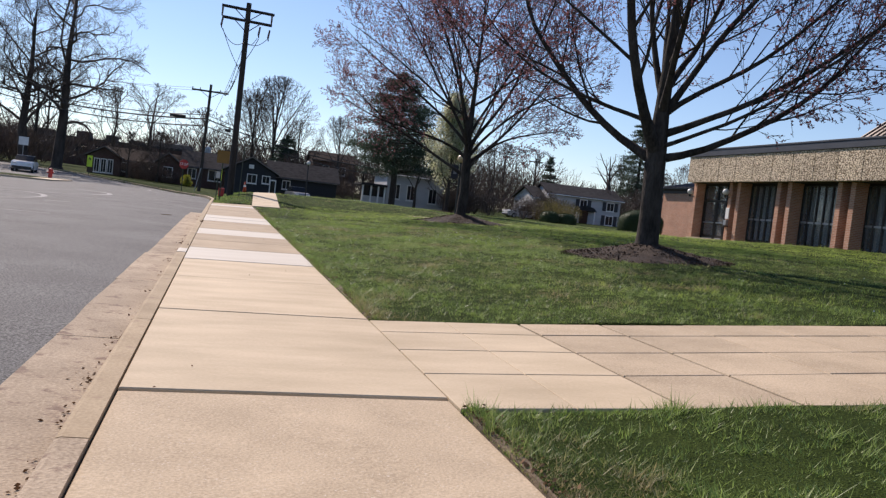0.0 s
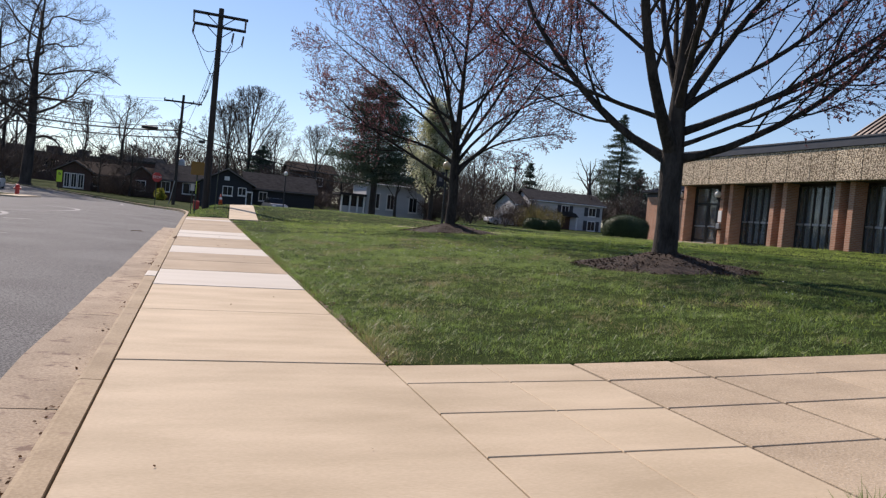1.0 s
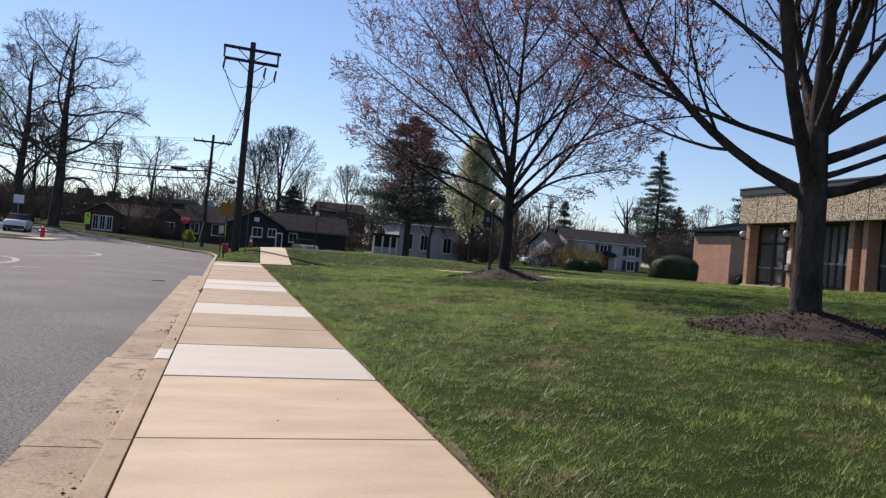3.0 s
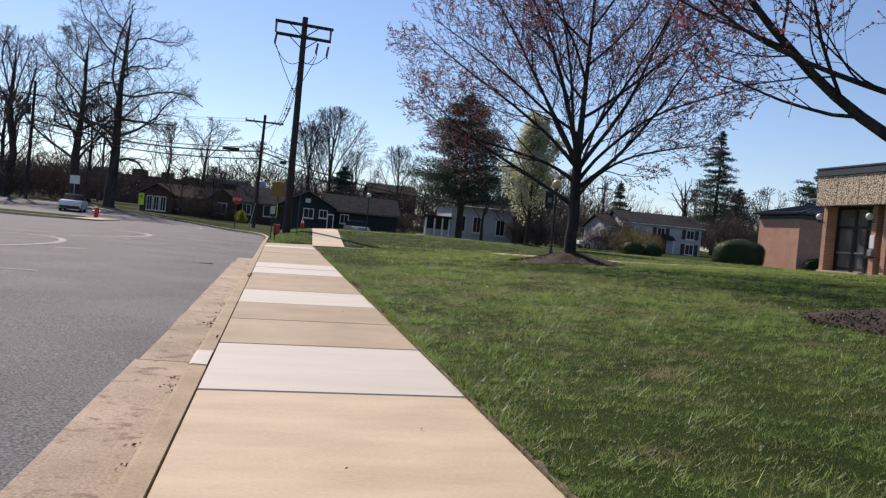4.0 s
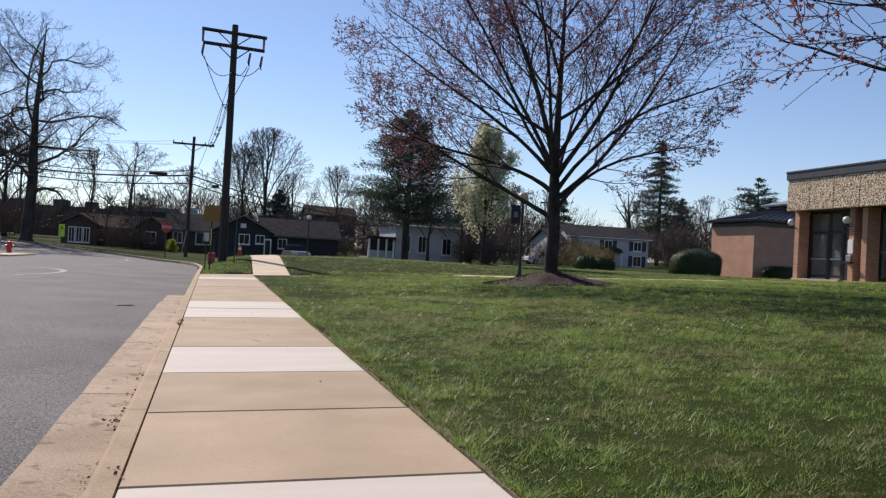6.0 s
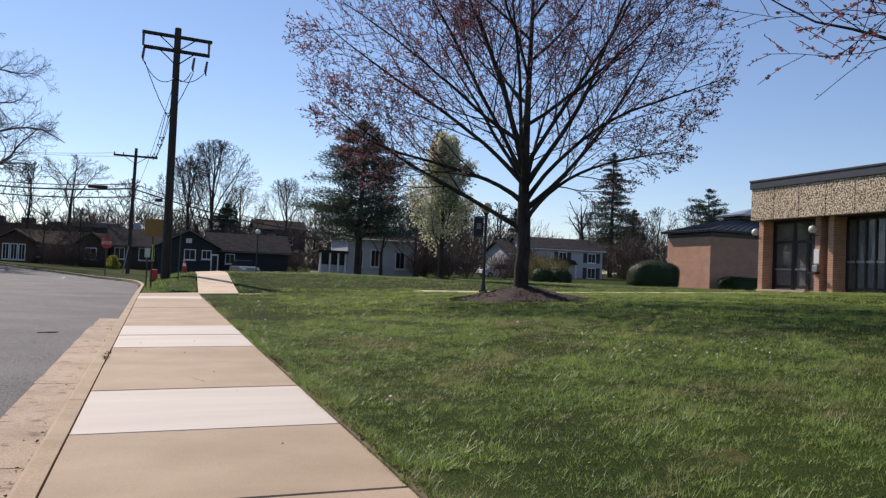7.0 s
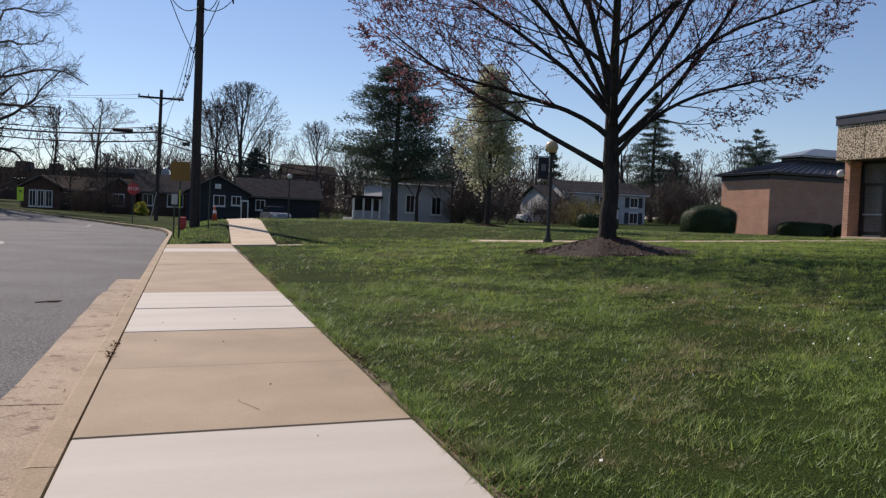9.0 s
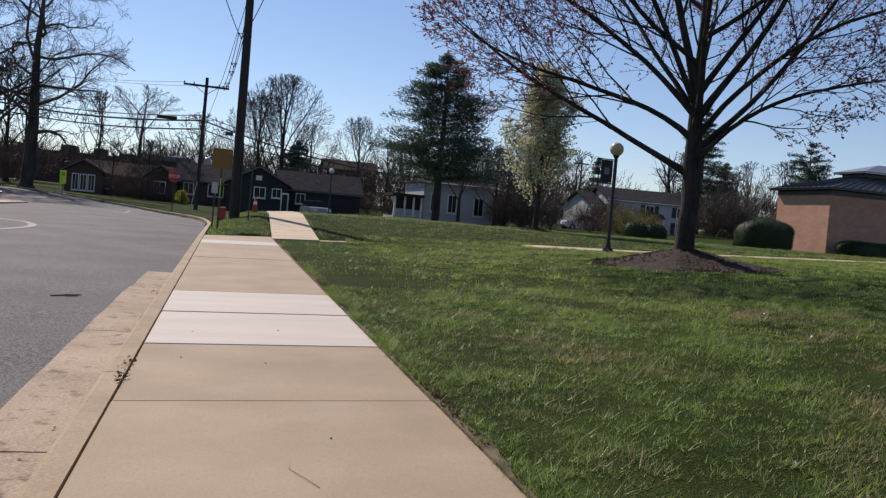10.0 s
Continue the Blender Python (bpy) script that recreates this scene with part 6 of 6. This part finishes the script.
lamp_post(11.29, 35.3, 3.15, True, "black lamp post with an amber globe and banner", M["globe"])
lamp_post(7.85, 75, 3.6, False, "black lamp post with a round globe", M["globe_white"])


def sign_post(name, x, y, label, category, board, mat, height, post_mat, rz=0.0):
    z = float(land(x, y))
    t = thing(name, x, y, z, rz, label, category)
    part("post", box(-0.03, 0.03, -0.02, 0.02, -0.2, height), post_mat, t)
    part("board", board, mat, t)
    return t


s1 = sign_post("street_sign", 0.3, 40.0, "square brown-backed sign on a dark post", "sign", box(-0.3, 0.3, -0.035, -0.022, 1.9, 2.52, 0.01), M["sign_back"], 2.5, M["post"])
part("reflector", box(-0.014, 0.014, -0.028, -0.021, 1.0, 1.6), M["lime"], s1, "yellow reflector strip")
s2 = thing("street_sign", 0.12, 41.3, float(land(0.12, 41.3)), 0, "thin green steel sign post beside the curb", "sign")
part("post", box(-0.025, 0.025, -0.02, 0.02, -0.2, 1.5), M["post"], s2)
part("board", box(-0.1, 0.1, -0.035, -0.022, 1.15, 1.5), M["steel"], s2)
stop = thing("stop_sign", -3.03, 72.5, float(land(-3.03, 72.5)), 20, "red octagonal stop sign on a steel post", "sign")
part("post", rod((0, 0, -0.2), (0, 0, 2.3), 0.035), M["post"], stop)
bm = bmesh.new()
bmesh.ops.create_cone(bm, cap_ends=True, segments=8, radius1=0.42, radius2=0.42, depth=0.02, matrix=Matrix.Translation((0, -0.05, 2.35)) @ Euler((radians(90), radians(22.5), 0)).to_matrix().to_4x4())
face_ = part("sign_face", bm, M["red"], stop)
txt = bpy.data.curves.new("stop_text", "FONT")
txt.body = "STOP"
txt.size = 0.3
txt.align_x = txt.align_y = "CENTER"
txt.extrude = 0.003
to = new("lettering", txt)
to.data.materials.append(M["white"])
to.parent = stop
to.matrix_basis = pose(0, -0.066, 2.35, 90, 0, 0)
lime = sign_post("crossing_sign", -13.5, 92.6, "fluorescent lime school crossing sign", "sign", box(-0.27, 0.27, -0.03, -0.01, 0.85, 2.05, 0.02), M["lime"], 2.05, M["post"])
part("symbol", box(-0.09, -0.01, -0.036, -0.031, 1.6, 1.85), M["black"], lime)
part("symbol", box(0.03, 0.11, -0.036, -0.031, 1.55, 1.8), M["black"], lime)
info = sign_post("street_sign", -21.2, 98, "plain white sign plate on a post", "sign", box(-0.5, 0.5, -0.03, -0.01, 2.2, 3.1, 0.02), M["white"], 3.1, M["steel"])

hyd = thing("hydrant", -12.6, 67.5, float(land(-12.6, 67.5)) + 0.03, 0, "red fire hydrant on the traffic island", "hydrant")
part("barrel", rod((0, 0, 0), (0, 0, 0.6), 0.16, 0.15, 12), M["red"], hyd)
part("bonnet", ball(0, 0, 0.6, 0.17, 0.8), M["red"], hyd, "", True)
for sgn in (-1, 1):
    part("outlet", rod((0, 0, 0.42), (sgn * 0.26, 0, 0.42), 0.07, n=8), M["red"], hyd)


def cone(x, y, label):
    z = float(land(x, y))
    t = thing("traffic_cone", x, y, z, 0, label, "traffic cone")
    part("foot", box(-0.2, 0.2, -0.2, 0.2, 0, 0.04, 0.01), M["black"], t)
    part("shell", rod((0, 0, 0.04), (0, 0, 0.7), 0.13, 0.03, 16), M["orange"], t, "", True)
    part("collar", rod((0, 0, 0.36), (0, 0, 0.5), 0.088, 0.066, 16), M["white"], t)


cone(1.75, 51, "orange traffic cone with a white collar by the pole")
rail_post = thing("sign_post", 1.3, 43.5, float(land(1.3, 43.5)), 0, "thin grey steel post without a sign by the walk", "post")
part("post", rod((0, 0, -0.2), (0.05, 0, 2.9), 0.024), M["post"], rail_post)
part("cap", ball(0.05, 0, 2.9, 0.032), M["post"], rail_post)
bin_ = thing("newspaper_box", 0.35, 49, float(land(0.35, 49)), 0, "small red box beside the pole", "box")
part("case", box(-0.17, 0.17, -0.17, 0.17, 0.05, 0.55, 0.04), M["red"], bin_)
part("plinth", box(-0.16, 0.16, -0.16, 0.16, -0.1, 0.1), M["black"], bin_)


def car(name, x, y, rz, paint, label, length=4.4, width=1.8, height=1.55, z=None):
    """A parked car seen from afar: body, glasshouse, wheels, lamps."""
    z = float(land(x, y)) if z is None else z
    t = thing(name, x, y, z, rz, label, "car")
    hl = length / 2
    prof = [(-hl, 0.35), (-hl + 0.05, 0.75), (-hl + 0.25, 0.92), (-0.45 * hl, 1.0), (0.75 * hl, 1.02), (hl - 0.05, 0.95), (hl, 0.6), (hl - 0.05, 0.3), (hl - 0.5, 0.22), (-hl + 0.5, 0.22)]
    bm = prism(prof, -width / 2, width / 2, "y")
    bmesh.ops.bevel(bm, geom=bm.edges[:], offset=0.06, segments=2, affect="EDGES")
    part("body", bm, paint, t, smooth=False)
    cab = [(-0.42 * hl, 0.98), (-0.1 * hl, height), (0.6 * hl, height), (0.92 * hl, 1.0)]
    bm = prism(cab, -width / 2 + 0.14, width / 2 - 0.14, "y")
    bmesh.ops.bevel(bm, geom=bm.edges[:], offset=0.05, segments=2, affect="EDGES")
    part("cabin_glass", bm, M["dark_glass"], t)
    part("roof_panel", box(-0.06 * hl, 0.58 * hl, -width / 2 + 0.2, width / 2 - 0.2, height - 0.03, height + 0.02, 0.015), paint, t)
    for wx in (-hl + 0.85, hl - 0.85):
        for sgn in (-1, 1):
            wh = part("wheel", rod((wx, sgn * (width / 2 - 0.2), 0.32), (wx, sgn * (width / 2 + 0.01), 0.32), 0.33, n=18), M["tyre"], t)
            part("rim", rod((wx, sgn * (width / 2), 0.32), (wx, sgn * (width / 2 + 0.02), 0.32), 0.2, n=12), M["steel"], wh)
    for sgn in (-1, 1):
        part("headlight", box(-hl - 0.01, -hl + 0.2, sgn * 0.62 - 0.2, sgn * 0.62 + 0.2, 0.66, 0.82, 0.03), M["white"], t)
    part("bumper", box(-hl - 0.04, -hl + 0.2, -width / 2 + 0.1, width / 2 - 0.1, 0.32, 0.5, 0.04), M["black"], t)
    return t


road_z = lambda px_, py_: float(land(px_, py_)) - 0.15
car("white_car", -17.4, 81.5, 95, M["car_white"], "white sedan parked facing the street", 4.4, 1.8, 1.5, road_z(-17.4, 81.5))
car("parked_car", 8.4, 90, 100, M["car_silver"], "silver car parked by the slate cottage", z=float(land(8.4, 90)))
car("parked_car", 35.5, 92, 5, M["car_white"], "pale car parked before the white house", z=float(land(35.5, 92)) - 0.1)

# ---------------------------------------------------------------- grass, litter, fine things
rng = np.random.default_rng(5)


def grass(name, count, x0, x1, y0, y1, h, w, mat, label, keep=None, pick=None, lean=0.45, even=False):
    """Blades of grass as narrow pointed leaves, thinning away from the walk."""
    x = pick(count) if pick else rng.uniform(x0, x1, count)
    y = rng.uniform(y0, y1, count)
    seat_ = max(1, count // 45)
    tuft = rng.integers(seat_, size=count)
    in_tuft = rng.uniform(size=count) < (0.15 if even else 0.55)
    y = np.where(in_tuft, y[tuft] + rng.normal(0, 0.036 + w, count), y)
    x = np.where(in_tuft, x[tuft] + rng.normal(0, 0.036 + w, count), x)
    stature = np.where(in_tuft, rng.uniform(0.6, 2.0, seat_)[tuft], 0.65)
    ok = ~paved(x + 0.0, y)
    if keep is not None:
        ok &= keep(x, y)
    clump = 0.5 + 0.5 * np.sin(13 * x + 3 * np.sin(5.3 * y) + 2 * np.sin(1.1 * y)) * np.sin(11 * y + 3 * np.sin(6.7 * x) + 2 * np.sin(0.9 * x))
    tight = 0.5 + 0.5 * np.sin(44 * x + 3 * np.sin(19 * y) + 2 * np.sin(7 * y + 3 * x)) * np.sin(41 * y + 3 * np.sin(23 * x) + 2 * np.sin(6 * x - 2 * y))
    if even:
        tight, clump = 0.5 + 0.1 * tight, 0.5 + 0.3 * clump
    ok &= rng.uniform(size=len(x)) < (0.6 + 0.5 * clump) * (0.14 + 1.1 * tight)
    x, y, clump, stature = x[ok], y[ok], clump[ok], (stature * (0.42 + 1.05 * tight))[ok]
    n = len(x)
    hh = h * stature * rng.uniform(0.45, 1.25, n) * (0.6 + 0.75 * clump) * (0.75 + 0.5 * np.sin(x * 2.1 + 1.3 * np.sin(y * 1.7)) ** 2)
    a = rng.uniform(0, 2 * np.pi, n)
    ln_ = rng.uniform(0.15, lean * 2, n) * hh
    z = land(x, y) + np.where((x > 1.9) & (x < 60) & (y < 70), 0.018 * np.sin(x * 1.9 + 0.7 * y) * np.cos(y * 1.3 - 0.4 * x), 0) - 0.01
    b = a + rng.normal(0, 0.6, n) + np.pi / 2
    wx, wy = np.cos(b) * w * rng.uniform(0.6, 1.3, n) / 2, np.sin(b) * w / 2
    dx_, dy_ = np.cos(a) * ln_, np.sin(a) * ln_
    V = np.empty((n, 3, 3))
    V[:, 0] = np.stack([x - wx, y - wy, z], 1)
    V[:, 1] = np.stack([x + wx, y + wy, z], 1)
    V[:, 2] = np.stack([x + dx_, y + dy_, z + hh], 1)
    me = bpy.data.meshes.new(name)
    me.vertices.add(n * 3)
    me.vertices.foreach_set("co", V.ravel())
    me.loops.add(n * 3)
    me.loops.foreach_set("vertex_index", np.arange(n * 3, dtype=np.int32))
    me.polygons.add(n)
    me.polygons.foreach_set("loop_start", np.arange(n, dtype=np.int32) * 3)
    me.update(calc_edges=True)
    me.materials.append(mat)
    return tagged(new(name, me), label, "grass", kind="stuff")


BARE_SPOTS = ((2.15, 12.4, 0.5), (5.6, 15.0, 0.55), (5.3, 17.5, 0.5), (2.7, 17.6, 0.4), (5.4, 18.7, 0.6), (3.8, 17.5, 0.35), (2.1, 9.4, 0.3), (2.0, 21.9, 0.35), (4.5, 22.5, 0.5), (8.2, 15.0, 0.7))


def patchy(x, y):
    """Where the turf is thin and dry."""
    base = 0.6 * (np.sin(x * 1.1 + 2.0 * np.sin(y * 0.45)) * np.sin(y * 0.8 + 1.4 * np.sin(x * 0.6)) + 0.5 * np.sin(3.1 * x + 1.7 * y))
    ragged = 1 + 0.35 * np.sin(7 * x + 3 * np.sin(5 * y)) * np.sin(6 * y + 2)
    for bx_, by_, br_ in BARE_SPOTS:
        base = base + 1.3 * np.exp(-((x - bx_) ** 2 + (y - by_) ** 2) / (br_ * ragged) ** 2)
    return base


off_mulch = lambda x, y: (np.hypot(x - 9.1, y - 12.46) > 1.75) & (np.hypot(x - 9.52, y - 28.2) > 1.9)
close_x = lambda n: 1.8 + 6.2 * rng.uniform(0, 1, n) ** 1.6
thin = lambda x, y: off_mulch(x, y) & (rng.uniform(size=len(x)) > np.clip((patchy(x, y) - 0.45) * 1.4, 0, 0.8))
grass("lawn_grass", 900000, 0, 0, -2.6, 24, 0.03, 0.0062, M["blade"], "short green spring grass beside the sidewalk", thin, close_x, lean=0.9)
# Share of brightening pale blades: grows with x and y, plus one spot.
pale_share = lambda x, y: np.clip((y - 18.5) / 3, 0, 1) * np.clip((x - 3.2) / 2, 0, 1) + 0.85 * np.clip((y - 13) / 3, 0, 1) * np.clip((x - 2.6) / 2, 0, 1) + np.exp(-((x - 7.2) / 2.2) ** 2 - ((y - 6.3) / 1.8) ** 2)
grass("lawn_grass", 330000, 3.5, 17, 3.5, 38, 0.036, 0.008, M["blade"], "green spring lawn between the trees", thin, lean=0.8)
grass("lawn_grass", 240000, 3.0, 9, 12.5, 24, 0.028, 0.0075, M["blade"], "short thick turf in the middle of the lawn", thin, lean=0.9)
grass("lawn_grass", 400000, 2.6, 17, 3.9, 38, 0.036, 0.009, M["blade_light"], "lighter yellow-green grass in the lawn", lambda x, y: thin(x, y) & (rng.uniform(size=len(x)) < pale_share(x, y)), lean=0.8)
grass("lawn_grass", 170000, 1.8, 27, 26, 62, 0.05, 0.018, M["blade"], "green lawn running up to the building", thin, lean=0.7, even=True)
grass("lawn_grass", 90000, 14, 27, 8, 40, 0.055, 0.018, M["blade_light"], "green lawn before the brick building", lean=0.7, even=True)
grass("dry_grass", 60000, 0, 0, 4, 24, 0.026, 0.006, M["straw"], "dry straw in thin patches of the lawn", lambda x, y: patchy(x, y) > 0.5, close_x, lean=1.2)
grass("dry_grass", 14000, 4, 15, 5, 30, 0.03, 0.012, M["straw"], "dry straw in thin patches of the lawn", lambda x, y: off_mulch(x, y) & (patchy(x, y) > 0.65), lean=1.2)
grass("dry_grass", 9000, 1.8, 2.0, 4, 34, 0.03, 0.006, M["straw"], "dry grass along the edge of the sidewalk", lambda x, y: patchy(x, y) > -0.1)
grass("verge_grass", 12000, -0.02, 1.75, 37.2, 60, 0.07, 0.02, M["blade"], "grass strip round the utility pole", lambda x, y: road_inside(x, y) < -0.2, even=True)
grass("edge_grass", 9000, 1.8, 2.0, -3.2, 0.92, 0.042, 0.006, M["blade"], "long grass leaning over the slab edge", lean=0.7)
grass("edge_grass", 9000, 1.8, 9.5, 0.84, 0.97, 0.036, 0.006, M["blade"], "long grass leaning over the path edge", lean=0.7)
grass("edge_grass", 22000, 1.79, 1.9, 4.0, 28, 0.05, 0.005, M["blade"], "grass leaning over the slab edge", lean=0.8)

T = Tubes()
for k in range(260):
    px_, py_ = (6.4 + rng.normal() * 0.9, 16.8 + rng.normal() * 1.3) if k % 2 else (2.2 + 11 * rng.uniform() ** 1.5, rng.uniform(3, 30))
    if not paved(np.array(px_), np.array(py_)):
        T.piece((px_, py_, float(land(px_, py_)) + 0.06), 0.022, rng, 1.0)
tagged(T.leaves("clover_flowers", M["clover"], None, "scattered tiny white clover flowers in the lawn"), category="flowers", kind="stuff")
T = Tubes()
heaps = np.concatenate([rng.uniform(-3, 26, 16), [1.9, 1.9, 7.6, 9.2, 12.7, 12.7]])
s_ = heaps[rng.integers(22, size=380)] + rng.normal(0, 0.2, 380)
d_ = np.abs(rng.normal(0, 0.06, 380)) + 0.01
T.pieces(np.stack([KERB_X - d_, s_, land(KERB_X - d_, s_) - 0.11], 1), 0.013 * rng.uniform(0.4, 1.4, 380), rng, 1.8, np.array([1.0, 0.4, 0.1]))
px_, py_ = rng.uniform(0.1, 1.75, 16), rng.uniform(-2, 26, 16)
e_, f_ = rng.uniform(-2, 30, 60)[rng.integers(60, size=2600)] + rng.normal(0, 0.3, 2600), 1.81 + np.abs(rng.normal(0, 0.06, 2600))
on_ = (e_ < 1.0) | (e_ > 4.1)
e_, f_ = e_[on_], f_[on_]
T.pieces(np.stack([f_, e_, land(f_, e_) + 0.018], 1), 0.014 * rng.uniform(0.4, 1.4, len(e_)), rng, 1.8, np.array([1.0, 0.4, 0.2]))
T.pieces(np.stack([px_, py_, land(px_, py_) + 0.007], 1), 0.009, rng, 2.2, np.array([1.0, 0.4, 0.02]))
for cx_, cy_, cz_, n_ in ((-0.01, 18.45, 0.012, 26), (0.0, 18.85, 0.012, 14), (-0.03, 10.9, 0.012, 6)):
    q_ = np.stack([cx_ + rng.normal(0, 0.022, n_), cy_ + rng.normal(0, 0.09, n_)], 1)
    T.pieces(np.stack([q_[:, 0], q_[:, 1], land(q_[:, 0], q_[:, 1]) + cz_ + rng.uniform(0, 0.02, n_)], 1), 0.02 * rng.uniform(0.5, 1.3, n_), rng, 1.5, np.array([0.6, 0.6, 0.2]))
tagged(T.leaves("leaf_litter", M["leaf_litter"], None, "dead leaf scraps in the gutter and on the slabs"), category="leaf litter", kind="stuff")


def fallen_stem(points, r, lift, label):
    """A thin dry stem or stick lying on the ground."""
    T = Tubes()
    T.tube([(px, py, float(land(px, py)) + lift + r + 0.006 * math.sin(k * 1.9) ** 2) for k, (px, py) in enumerate(points)], [r * (1 - 0.12 * k) for k in range(len(points))], 5)
    return tagged(T.wood("fallen_twig", M["leaf_litter"], None), label, "twig")


fallen_stem([(0.97, 16.42), (0.93, 16.5), (0.89, 16.6), (0.865, 16.66), (0.87, 16.7)], 0.0016, 0.004, "curled dry stem lying on a slab")
fallen_stem([(-1.3, 23.2), (-1.2, 23.24), (-1.1, 23.22), (-1.02, 23.26)], 0.009, -0.125, "dark stick lying on the asphalt")
fallen_stem([(-1.18, 23.36), (-1.08, 23.31), (-1.0, 23.37)], 0.008, -0.125, "dark stick lying on the asphalt")
